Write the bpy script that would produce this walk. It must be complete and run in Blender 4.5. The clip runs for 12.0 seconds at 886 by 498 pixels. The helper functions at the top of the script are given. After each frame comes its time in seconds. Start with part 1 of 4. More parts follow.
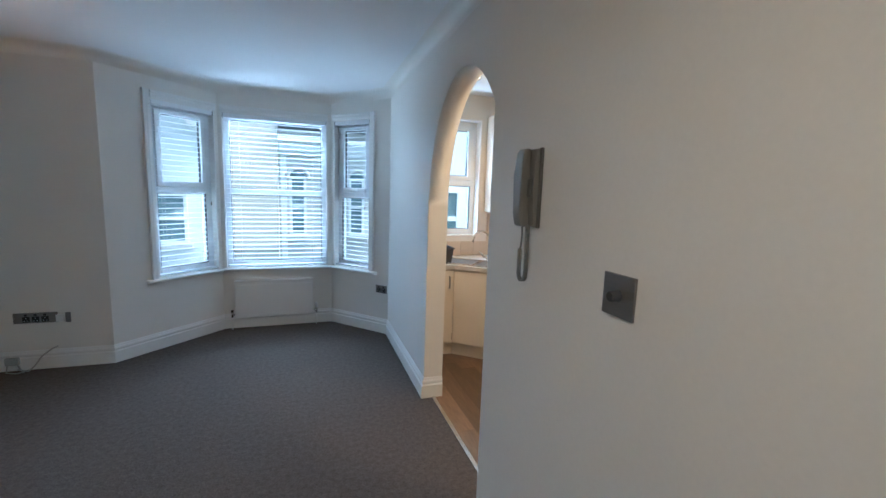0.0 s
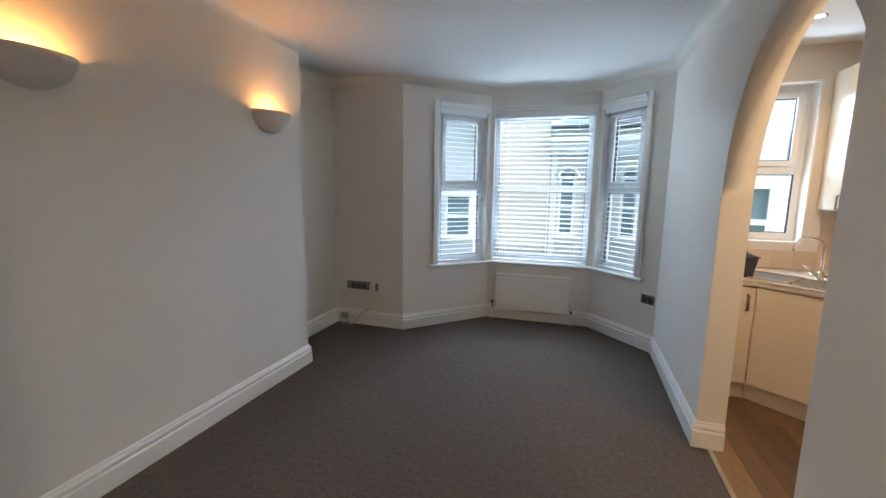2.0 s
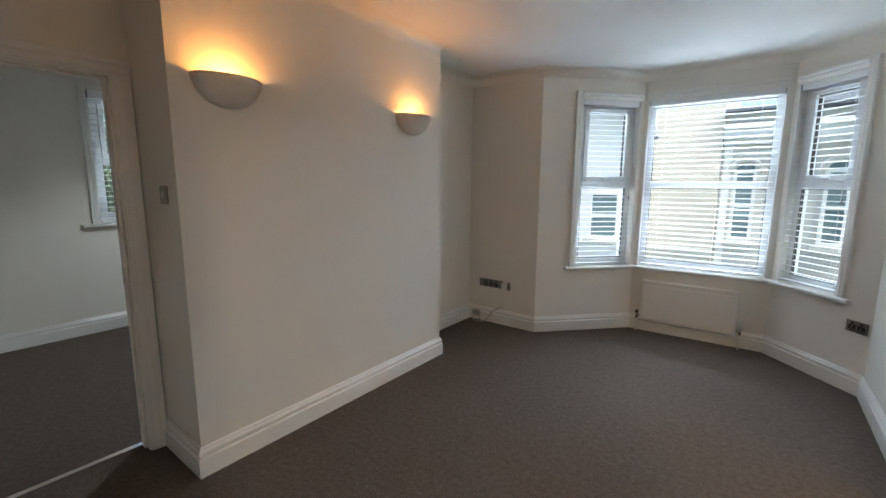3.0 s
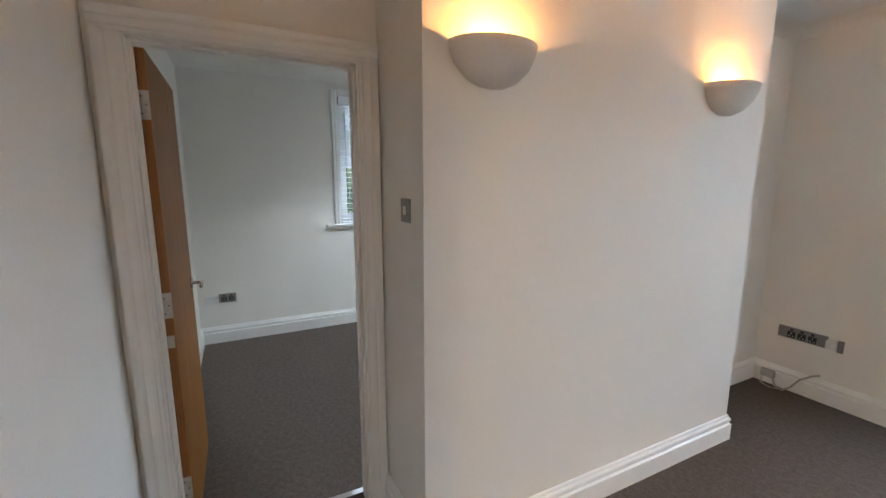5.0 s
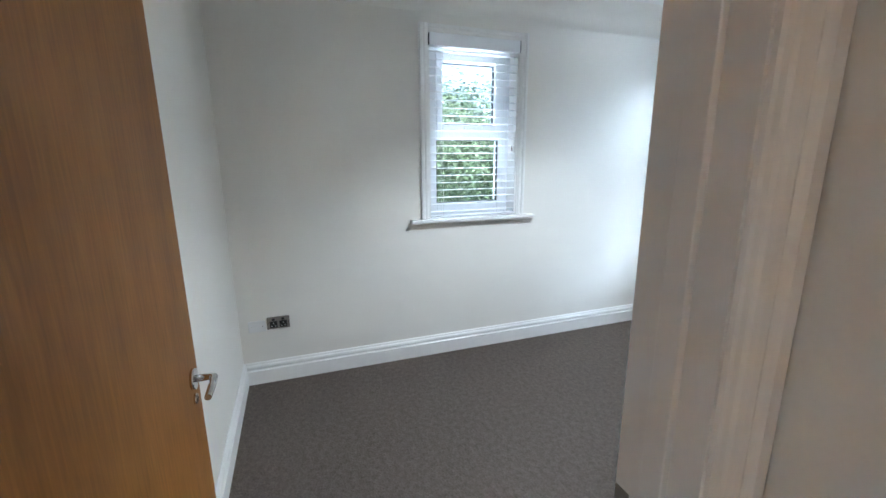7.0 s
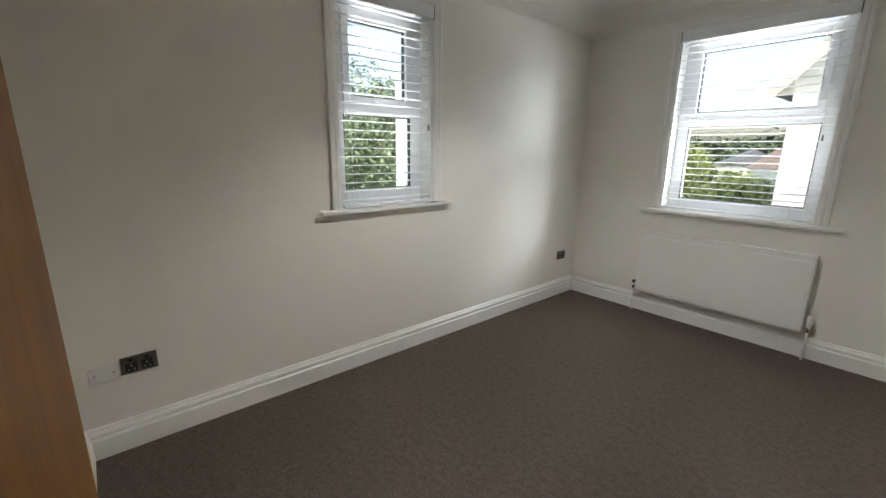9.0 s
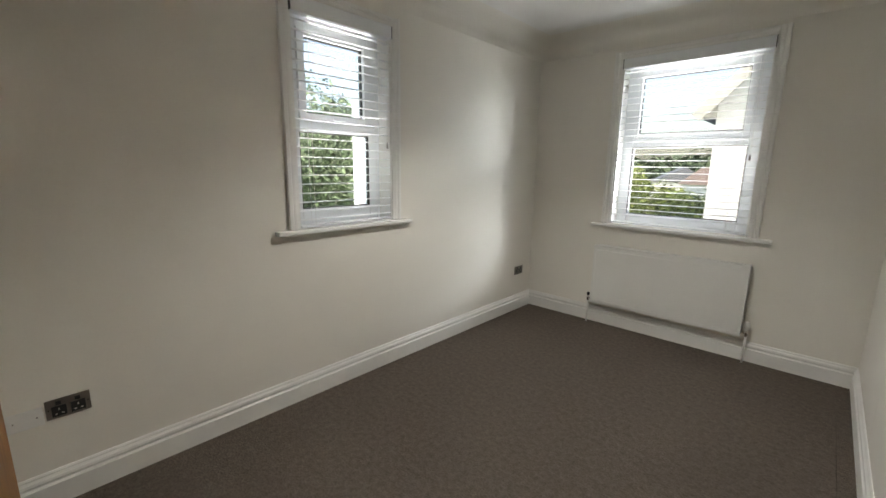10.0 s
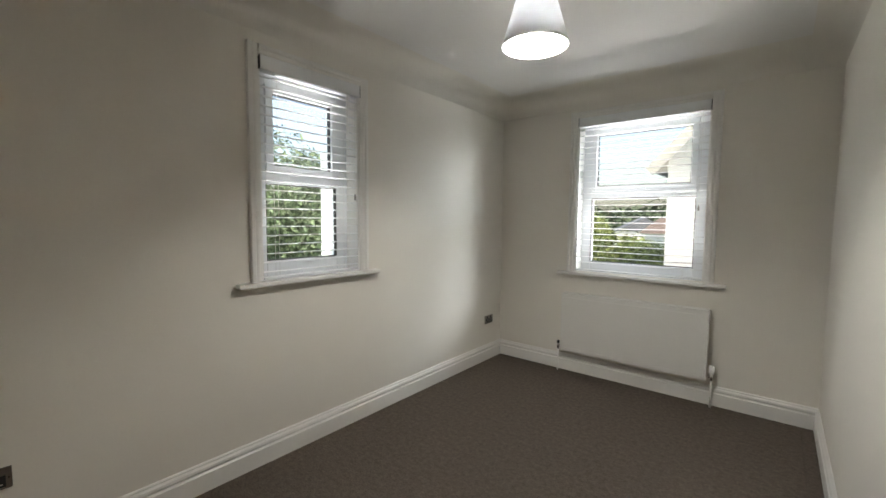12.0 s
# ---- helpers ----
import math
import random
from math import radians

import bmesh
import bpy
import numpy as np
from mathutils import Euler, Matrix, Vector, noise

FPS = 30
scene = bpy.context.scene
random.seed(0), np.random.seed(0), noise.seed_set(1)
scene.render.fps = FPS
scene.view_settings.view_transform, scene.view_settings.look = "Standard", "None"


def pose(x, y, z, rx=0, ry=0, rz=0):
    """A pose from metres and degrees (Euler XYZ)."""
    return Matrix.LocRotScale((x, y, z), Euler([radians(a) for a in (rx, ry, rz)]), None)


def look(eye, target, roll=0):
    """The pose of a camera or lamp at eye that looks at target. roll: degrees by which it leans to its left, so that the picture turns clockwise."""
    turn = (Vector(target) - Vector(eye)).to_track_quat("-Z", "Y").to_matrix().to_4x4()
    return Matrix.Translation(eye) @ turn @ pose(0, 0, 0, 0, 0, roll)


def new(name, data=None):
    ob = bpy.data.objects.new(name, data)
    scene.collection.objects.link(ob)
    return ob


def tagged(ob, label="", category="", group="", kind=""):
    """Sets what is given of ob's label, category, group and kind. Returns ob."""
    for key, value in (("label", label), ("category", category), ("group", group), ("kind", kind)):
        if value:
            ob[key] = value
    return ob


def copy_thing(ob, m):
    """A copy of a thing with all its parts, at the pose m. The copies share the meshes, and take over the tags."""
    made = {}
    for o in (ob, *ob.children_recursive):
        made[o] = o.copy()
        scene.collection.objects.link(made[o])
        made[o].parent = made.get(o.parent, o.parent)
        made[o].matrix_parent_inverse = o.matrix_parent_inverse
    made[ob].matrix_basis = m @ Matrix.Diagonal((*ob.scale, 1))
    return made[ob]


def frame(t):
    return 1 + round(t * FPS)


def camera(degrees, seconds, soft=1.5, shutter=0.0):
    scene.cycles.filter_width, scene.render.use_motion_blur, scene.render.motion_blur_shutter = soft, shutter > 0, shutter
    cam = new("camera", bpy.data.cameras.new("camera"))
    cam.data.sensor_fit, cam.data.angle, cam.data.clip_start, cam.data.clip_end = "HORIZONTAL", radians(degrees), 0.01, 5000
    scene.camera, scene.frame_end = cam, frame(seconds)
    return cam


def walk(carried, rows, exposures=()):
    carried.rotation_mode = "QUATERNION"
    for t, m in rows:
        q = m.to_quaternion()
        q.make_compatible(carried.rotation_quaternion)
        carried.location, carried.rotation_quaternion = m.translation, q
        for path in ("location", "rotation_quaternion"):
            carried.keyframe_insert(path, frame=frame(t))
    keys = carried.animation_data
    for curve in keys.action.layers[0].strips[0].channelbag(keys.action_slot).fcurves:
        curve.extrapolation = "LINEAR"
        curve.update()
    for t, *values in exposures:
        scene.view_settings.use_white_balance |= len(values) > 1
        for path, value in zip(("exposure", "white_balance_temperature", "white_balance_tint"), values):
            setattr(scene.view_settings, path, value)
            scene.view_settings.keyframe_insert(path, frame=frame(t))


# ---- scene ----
cam = camera(94.2, 12.0)
PATH = [
    (0, (-0.202, 0.298, 1.541), (0.427, 2.178, 1.274), 1.9),
    (0.5, (-0.21, 0.472, 1.522), (0.211, 2.413, 1.246), 1.7),
    (1, (-0.214, 0.526, 1.511), (-0.093, 2.502, 1.228), 1.5),
    (1.5, (-0.159, 0.538, 1.498), (-0.394, 2.504, 1.21), 1.2),
    (2, (-0.11, 0.546, 1.473), (-0.716, 2.429, 1.184), 0.9),
    (2.5, (-0.082, 0.575, 1.462), (-1.016, 2.319, 1.165), 0.5),
    (3, (-0.076, 0.627, 1.471), (-1.275, 2.199, 1.167), 0.3),
    (3.5, (-0.129, 0.675, 1.47), (-1.537, 2.061, 1.162), 0.1),
    (3.7, (-0.177, 0.699, 1.471), (-1.657, 2.007, 1.158), 0.2),
    (5.3, (-1.173, 0.852, 1.534), (-2.972, 1.658, 1.193), 0.0),
    (5.5, (-1.337, 0.837, 1.529), (-3.152, 1.598, 1.176), 0.0),
    (6, (-1.724, 0.823, 1.536), (-3.567, 1.5, 1.155), -0.1),
    (6.5, (-2.082, 0.848, 1.543), (-3.93, 1.491, 1.129), -0.0),
    (6.7, (-2.197, 0.878, 1.541), (-4.046, 1.513, 1.118), -0.3),
    (8.3, (-2.794, 0.714, 1.453), (-4.431, 1.755, 0.968), 0.5),
    (8.5, (-2.832, 0.681, 1.455), (-4.425, 1.79, 0.972), 0.5),
    (9, (-2.913, 0.64, 1.447), (-4.391, 1.904, 0.978), 0.7),
    (9.5, (-2.942, 0.628, 1.457), (-4.334, 1.994, 1.014), 0.8),
    (10, (-2.967, 0.619, 1.455), (-4.304, 2.054, 1.066), 0.8),
    (10.5, (-2.951, 0.62, 1.459), (-4.273, 2.087, 1.14), 0.7),
    (11, (-2.964, 0.611, 1.456), (-4.27, 2.106, 1.215), 0.7),
    (11.5, (-2.957, 0.611, 1.455), (-4.253, 2.124, 1.276), 0.6),
    (12, (-2.944, 0.636, 1.452), (-4.203, 2.183, 1.306), 0.5),
]
# exposure and lamp levels
EXPOSURES = [(0.0, 2.5, 4900, 4), (0.5, 2.48, 5400, 8), (1.5, 2.45, 5700, 9), (3.5, 2.7, 6400, 10), (5.5, 3.62, 5800, 11), (6.5, 3.85, 5700, 11), (8.5, 3.08, 6900, 13), (10.0, 2.92, 7600, 15), (12.0, 2.82, 7600, 15)]
SKY, SUN = 0.068, 0.8
BAYSKY, BAYFILL, BEDSKY, BEDFILL = 135.0, 60.0, 20.0, 64.0
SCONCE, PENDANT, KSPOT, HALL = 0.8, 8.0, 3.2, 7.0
walk(cam, [(t, look(eye, target, roll)) for t, eye, target, roll in PATH], EXPOSURES)

# ---- world and light ----
world = bpy.data.worlds.new("sky")
scene.world = world
world.use_nodes = True
wn, wl = world.node_tree.nodes, world.node_tree.links
sky = wn.new("ShaderNodeTexSky")
sky.sky_type = "NISHITA"
sky.sun_disc = False
sky.sun_elevation = radians(48)
sky.sun_rotation = radians(110)
sky.dust_density = 4.0
wn["Background"].inputs["Strength"].default_value = SKY
wl.new(sky.outputs[0], wn["Background"].inputs["Color"])
sun = new("sun", bpy.data.lights.new("sun", "SUN"))
sun.data.energy, sun.data.angle, sun.data.color = SUN, radians(12), (1.0, 0.96, 0.9)
sun.matrix_world = look((30, -11, 40), (0, 0, 0))


def lamp(name, kind, at, watts, color, size=0.05, target=None, spot=100, wide=0.0):
    ob = new(name, bpy.data.lights.new(name, kind))
    ob.data.energy, ob.data.color = watts, color
    if kind == "AREA":
        ob.data.size = size
        if wide:
            ob.data.shape, ob.data.size, ob.data.size_y = "RECTANGLE", wide, size
    else:
        ob.data.shadow_soft_size = size
    if kind == "SPOT":
        ob.data.spot_size, ob.data.spot_blend = radians(spot), 0.6
    ob.matrix_world = look(at, target) if target else Matrix.Translation(at)
    return ob


WARM, NEUTRAL = (1.0, 0.42, 0.10), (0.88, 0.96, 1.0)
# unseen hall spot, assumed from the warm carpet; added to lift the near walls
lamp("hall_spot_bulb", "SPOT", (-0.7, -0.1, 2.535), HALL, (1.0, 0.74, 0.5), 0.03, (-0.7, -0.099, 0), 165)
# area lamps hidden outside above the windows, standing in for sky light
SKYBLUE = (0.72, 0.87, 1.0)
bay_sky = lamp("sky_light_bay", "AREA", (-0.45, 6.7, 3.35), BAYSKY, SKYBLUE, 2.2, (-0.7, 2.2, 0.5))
# hidden lamp below the bay sill, added to fill the ceiling like street bounce
lamp("ground_light_bay", "AREA", (-0.45, 6.4, -0.5), BAYFILL, SKYBLUE, 1.2, (-0.7, 1.5, 2.5), wide=3.0)
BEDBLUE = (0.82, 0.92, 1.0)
# two added lamps high outside, extra sky light for the bedroom
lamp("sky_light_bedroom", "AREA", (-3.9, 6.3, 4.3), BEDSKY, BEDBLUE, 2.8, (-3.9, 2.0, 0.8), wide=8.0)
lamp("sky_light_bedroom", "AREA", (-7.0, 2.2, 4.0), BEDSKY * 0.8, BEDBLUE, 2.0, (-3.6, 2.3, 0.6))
# two unseen lamps added below the sills, for ground bounce onto the bedroom ceiling
lamp("ground_light_bedroom", "AREA", (-3.9, 5.7, -0.3), BEDFILL, BEDBLUE, 1.2, (-3.9, 2.6, 2.6), wide=2.4)
lamp("ground_light_bedroom", "AREA", (-6.5, 2.2, -0.3), BEDFILL * 0.6, BEDBLUE, 1.0, (-3.6, 2.3, 2.6))
lamp("sconce_bulb", "POINT", (-2.13, 1.66, 1.935), SCONCE, WARM, 0.02)
lamp("sconce_bulb", "POINT", (-2.13, 3.01, 1.935), SCONCE, WARM, 0.02)
lamp("pendant_bulb", "POINT", (-3.87, 2.44, 2.36), PENDANT, NEUTRAL, 0.04)
lamp("kitchen_spot_bulb", "SPOT", (1.25, 3.86, 2.535), KSPOT, (1.0, 0.64, 0.34), 0.03, (1.25, 3.861, 0), 130)
# two unseen, stronger spots added for warm spill through the arch
lamp("kitchen_spot_bulb", "SPOT", (1.25, 2.60, 2.535), KSPOT * 2.2, (1.0, 0.64, 0.34), 0.03, (1.25, 2.601, 0), 165)
lamp("kitchen_spot_bulb", "SPOT", (1.25, 1.60, 2.535), KSPOT * 2.2, (1.0, 0.64, 0.34), 0.03, (1.25, 1.601, 0), 165)


# ---- materials ----
def material(name, color, rough=0.6, metal=0.0, vary=0.06, scale=3.0, grain=60.0, bump=0.1, stretch=(1, 1, 1), dist=0.002, rand=0.0, spec=0.5, island=False):
    """Paint, metal or cloth: colour varied at two scales, with a fine relief."""
    m = bpy.data.materials.new(name)
    m.use_nodes = True
    n, l = m.node_tree.nodes, m.node_tree.links
    b = n["Principled BSDF"]
    b.inputs["Roughness"].default_value, b.inputs["Metallic"].default_value = rough, metal
    b.inputs["Specular IOR Level"].default_value = spec
    co = n.new("ShaderNodeTexCoord")
    mp = n.new("ShaderNodeMapping")
    mp.inputs["Scale"].default_value = stretch
    l.new(co.outputs["Object"], mp.inputs["Vector"])
    big, fine = n.new("ShaderNodeTexNoise"), n.new("ShaderNodeTexNoise")
    big.inputs["Scale"].default_value, fine.inputs["Scale"].default_value = scale, grain
    big.inputs["Detail"].default_value, fine.inputs["Detail"].default_value = 3, 4
    for t in (big, fine):
        l.new(mp.outputs[0], t.inputs["Vector"])
    mix = n.new("ShaderNodeMath")
    mix.operation = "ADD"
    l.new(big.outputs["Fac"], mix.inputs[0])
    l.new(fine.outputs["Fac"], mix.inputs[1])
    ramp = n.new("ShaderNodeMapRange")
    ramp.inputs["From Min"].default_value, ramp.inputs["From Max"].default_value = 0.6, 1.4
    ramp.inputs["To Min"].default_value, ramp.inputs["To Max"].default_value = 1 - vary, 1 + vary
    l.new(mix.outputs[0], ramp.inputs["Value"])
    out = ramp.outputs[0]
    if rand:
        info = n.new("ShaderNodeNewGeometry" if island else "ShaderNodeObjectInfo")
        r2 = n.new("ShaderNodeMapRange")
        r2.inputs["To Min"].default_value, r2.inputs["To Max"].default_value = 1 - rand, 1 + rand
        l.new(info.outputs["Random Per Island" if island else "Random"], r2.inputs["Value"])
        mu = n.new("ShaderNodeMath")
        mu.operation = "MULTIPLY"
        l.new(out, mu.inputs[0])
        l.new(r2.outputs[0], mu.inputs[1])
        out = mu.outputs[0]
    sc = n.new("ShaderNodeVectorMath")
    sc.operation = "SCALE"
    sc.inputs[0].default_value = color
    l.new(out, sc.inputs["Scale"])
    l.new(sc.outputs[0], b.inputs["Base Color"])
    if bump:
        bp = n.new("ShaderNodeBump")
        bp.inputs["Strength"].default_value, bp.inputs["Distance"].default_value = bump, dist
        l.new(fine.outputs["Fac"], bp.inputs["Height"])
        l.new(bp.outputs[0], b.inputs["Normal"])
    return m


def glowing(name, color, strength):
    m = bpy.data.materials.new(name)
    m.use_nodes = True
    b = m.node_tree.nodes["Principled BSDF"]
    b.inputs["Base Color"].default_value = (*color, 1)
    b.inputs["Emission Color"].default_value = (*color, 1)
    b.inputs["Emission Strength"].default_value = strength
    return m


def glass_material():
    m = bpy.data.materials.new("window_glass")
    m.use_nodes = True
    n, l = m.node_tree.nodes, m.node_tree.links
    clear, gloss, mix, fr = (n.new("ShaderNode" + k) for k in ("BsdfTransparent", "BsdfGlossy", "MixShader", "LayerWeight"))
    fr.inputs["Blend"].default_value = 0.5
    steep = n.new("ShaderNodeMath")
    steep.operation = "POWER"
    steep.inputs[1].default_value = 4.0
    edge = n.new("ShaderNodeMapRange")
    edge.inputs["To Min"].default_value, edge.inputs["To Max"].default_value = 0.03, 0.5
    l.new(fr.outputs["Facing"], steep.inputs[0])
    l.new(steep.outputs[0], edge.inputs["Value"])
    clear.inputs["Color"].default_value = (0.93, 0.96, 0.96, 1)
    gloss.inputs["Roughness"].default_value = 0.02
    l.new(edge.outputs[0], mix.inputs[0])
    l.new(clear.outputs[0], mix.inputs[1])
    l.new(gloss.outputs[0], mix.inputs[2])
    l.new(mix.outputs[0], n["Material Output"].inputs[0])
    return m


def shade_material():
    m = bpy.data.materials.new("lampshade_fabric")
    m.use_nodes = True
    n, l = m.node_tree.nodes, m.node_tree.links
    dif, tr, mix = (n.new("ShaderNode" + k) for k in ("BsdfDiffuse", "BsdfTranslucent", "MixShader"))
    dif.inputs[0].default_value = tr.inputs[0].default_value = (0.8, 0.82, 0.85, 1)
    weave = n.new("ShaderNodeTexNoise")
    weave.inputs["Scale"].default_value = 150
    rg = n.new("ShaderNodeMapRange")
    rg.inputs["To Min"].default_value, rg.inputs["To Max"].default_value = 0.08, 0.13
    l.new(weave.outputs["Fac"], rg.inputs["Value"])
    l.new(rg.outputs[0], mix.inputs[0])
    l.new(dif.outputs[0], mix.inputs[1])
    l.new(tr.outputs[0], mix.inputs[2])
    l.new(mix.outputs[0], n["Material Output"].inputs[0])
    return m


PAINT = material("wall_paint", (0.78, 0.75, 0.69), 0.6, vary=0.025, scale=1.2, grain=90, bump=0.05, spec=0.4)
CEIL = material("ceiling_paint", (0.80, 0.79, 0.77), 0.8, vary=0.02, scale=1.0, grain=70, bump=0.05)
GLOSS = material("white_gloss_woodwork", (0.80, 0.79, 0.76), 0.3, vary=0.02, scale=2, grain=40, bump=0.015)
UPVC = material("white_upvc", (0.82, 0.84, 0.86), 0.28, vary=0.015, scale=5, grain=80, bump=0.02)
SLAT = material("white_blind_slat", (0.85, 0.86, 0.87), 0.4, vary=0.03, scale=5, grain=50, bump=0.03, rand=0.03)
CARPET = material("grey_brown_carpet", (0.116, 0.094, 0.079), 0.95, vary=0.34, scale=34, grain=95, bump=1.0, dist=0.008, spec=0.1)
OAK = material("oak_veneer", (0.25, 0.105, 0.022), 0.55, vary=0.28, scale=1.6, grain=26, bump=0.06, stretch=(6, 6, 0.45), spec=0.2)
OAKEDGE = material("oak_lipping", (0.28, 0.108, 0.022), 0.45, vary=0.2, scale=4, grain=30, bump=0.05, stretch=(6, 6, 0.5))
LAMINATE = material("oak_laminate", (0.19, 0.118, 0.066), 0.34, vary=0.34, scale=2.0, grain=18, bump=0.05, stretch=(7, 0.6, 7), rand=0.42)
STEEL = material("brushed_steel", (0.30, 0.28, 0.26), 0.34, 1.0, vary=0.1, scale=10, grain=150, bump=0.05, stretch=(1, 1, 12))
CHROME = material("chrome", (0.72, 0.70, 0.68), 0.12, 1.0, vary=0.03, scale=20, grain=100, bump=0)
HINGE = material("worn_painted_steel", (0.55, 0.52, 0.48), 0.45, 0.5, vary=0.2, scale=30, grain=150, bump=0.2)
BLACK = material("black_plastic", (0.02, 0.02, 0.02), 0.4, vary=0.1, bump=0.02)
WHITEP = material("white_plastic", (0.75, 0.74, 0.72), 0.35, vary=0.03, bump=0.02)
PHONE = material("grey_phone_plastic", (0.21, 0.20, 0.175), 0.42, vary=0.05, scale=12, grain=120, bump=0.06)
PHONED = material("dark_phone_plastic", (0.13, 0.125, 0.11), 0.45, vary=0.05, scale=12, grain=120, bump=0.05)
PLASTER = material("white_plaster", (0.68, 0.64, 0.60), 0.75, vary=0.05, scale=12, grain=90, bump=0.1)
RADI = material("radiator_enamel", (0.76, 0.75, 0.72), 0.32, vary=0.02, scale=5, grain=60, bump=0.03)
KITCH = material("cream_cabinet_foil", (0.74, 0.66, 0.54), 0.25, vary=0.03, scale=4, grain=50, bump=0.02)
WORKTOP = material("pale_speckled_worktop", (0.62, 0.58, 0.53), 0.3, vary=0.16, scale=20, grain=220, bump=0.03)
TILE = material("beige_wall_tile", (0.60, 0.50, 0.40), 0.22, vary=0.05, scale=4, grain=40, bump=0.03, rand=0.05)
KPAINT = material("kitchen_paint", (0.70, 0.64, 0.55), 0.6, vary=0.03, bump=0.05)
DARKWOOD = material("dark_brown_panel", (0.05, 0.028, 0.018), 0.35, vary=0.15, bump=0.04)
BASKET = material("dark_grey_plastic", (0.045, 0.045, 0.05), 0.45, vary=0.1, bump=0.05)
CABLE = material("grey_cable", (0.40, 0.39, 0.36), 0.5, vary=0.05, bump=0.02)
RENDER_ = material("cream_render", (0.60, 0.55, 0.45), 0.85, vary=0.06, scale=0.6, grain=14, bump=0.2)
STONE = material("pale_stone_trim", (0.58, 0.56, 0.51), 0.8, vary=0.1, scale=1.5, grain=20, bump=0.2)
WHITER = material("white_painted_render", (0.78, 0.78, 0.76), 0.7, vary=0.04, scale=1.0, grain=20, bump=0.15)
SLATE = material("slate_roof", (0.13, 0.14, 0.16), 0.6, vary=0.15, scale=2, grain=12, bump=0.3)
CLAY = material("clay_roof", (0.17, 0.13, 0.11), 0.8, vary=0.2, scale=2, grain=12, bump=0.3)
DARKGL = material("dark_window_glass", (0.16, 0.22, 0.23), 0.08, vary=0.2, scale=0.8, bump=0)
GRASS = material("grass_ground", (0.07, 0.10, 0.035), 0.95, vary=0.4, scale=0.08, grain=1.5, bump=0.5, dist=0.1)
ASPH = material("asphalt", (0.05, 0.05, 0.052), 0.9, vary=0.15, scale=0.5, grain=40, bump=0.3)
LEAF = material("dark_green_leaves", (0.078, 0.118, 0.058), 0.5, vary=0.25, scale=1.0, grain=6, bump=0, rand=0.55, island=True)
LEAF2 = material("yellow_green_leaves", (0.13, 0.17, 0.035), 0.55, vary=0.25, scale=0.4, grain=3, bump=0, rand=0.5, island=True)
FARLEAF = material("distant_woods", (0.055, 0.085, 0.045), 0.8, vary=0.3, scale=0.1, grain=1.0, bump=0.4, rand=0.4, island=True)
BARK = material("bark", (0.09, 0.065, 0.045), 0.9, vary=0.3, scale=4, grain=20, bump=0.6)


def translucent(m, share):
    """Lets a share of light through the slats, added to brighten them like bloom."""
    n, l = m.node_tree.nodes, m.node_tree.links
    tr, mix = n.new("ShaderNodeBsdfTranslucent"), n.new("ShaderNodeMixShader")
    tr.inputs[0].default_value = (0.82, 0.82, 0.82, 1)
    mix.inputs[0].default_value = share
    l.new(n["Principled BSDF"].outputs[0], mix.inputs[1])
    l.new(tr.outputs[0], mix.inputs[2])
    l.new(mix.outputs[0], n["Material Output"].inputs[0])


translucent(SLAT, 0.4)
GLASS = glass_material()
SHADE = shade_material()
BULB = glowing("lit_bulb", (1.0, 0.98, 0.95), 4)
WBULB = glowing("warm_bulb", (1.0, 0.55, 0.18), 8)
KBULB = glowing("warm_spot", (1.0, 0.8, 0.55), 14)


# ---- building helpers ----
def box(bm, x0, x1, y0, y1, z0, z1):
    v = [bm.verts.new((x, y, z)) for z in (z0, z1) for y in (y0, y1) for x in (x0, x1)]
    for f in ((0, 2, 3, 1), (4, 5, 7, 6), (0, 1, 5, 4), (2, 6, 7, 3), (0, 4, 6, 2), (1, 3, 7, 5)):
        bm.faces.new([v[i] for i in f])
    return v


def blocks(*boxes, bevel=0.0):
    bm = bmesh.new()
    for b in boxes:
        box(bm, *b)
    if bevel:
        bmesh.ops.bevel(bm, geom=bm.edges[:], offset=bevel, segments=2, profile=0.5, affect="EDGES")
    return bm


def tube(points, radius, sides=10, closed=False):
    """A round bar along the points; radius may be a list."""
    bm = bmesh.new()
    pts = [Vector(p) for p in points]
    rings, side = [], None
    for i, p in enumerate(pts):
        d = (pts[min(i + 1, len(pts) - 1)] - pts[max(i - 1, 0)]).normalized()
        if side is None:
            side = d.orthogonal().normalized()
        side = (side - d * side.dot(d)).normalized()
        up = d.cross(side)
        r = radius[i] if isinstance(radius, (list, tuple)) else radius
        rings.append([bm.verts.new(p + (side * math.cos(a) + up * math.sin(a)) * r) for a in (2 * math.pi * k / sides for k in range(sides))])
    for a, b in zip(rings, rings[1:]):
        for k in range(sides):
            bm.faces.new((a[k], a[(k + 1) % sides], b[(k + 1) % sides], b[k]))
    bm.faces.new(rings[0][::-1])
    bm.faces.new(rings[-1])
    for f in bm.faces:
        f.smooth = len(f.verts) == 4
    return bm


def turned(profile, sides=32, span=2 * math.pi, start=0.0):
    """A profile of (radius, z) turned about z."""
    bm = bmesh.new()
    full = span > 6.28
    n = sides if full else sides + 1
    rings = [[bm.verts.new((r * math.cos(start + span * k / sides), r * math.sin(start + span * k / sides), z)) for k in range(n)] for r, z in profile]
    for a, b in zip(rings, rings[1:]):
        for k in range(sides):
            f = bm.faces.new((a[k], a[(k + 1) % n], b[(k + 1) % n], b[k]))
            f.smooth = True
    bmesh.ops.remove_doubles(bm, verts=bm.verts[:], dist=0.0002)
    return bm


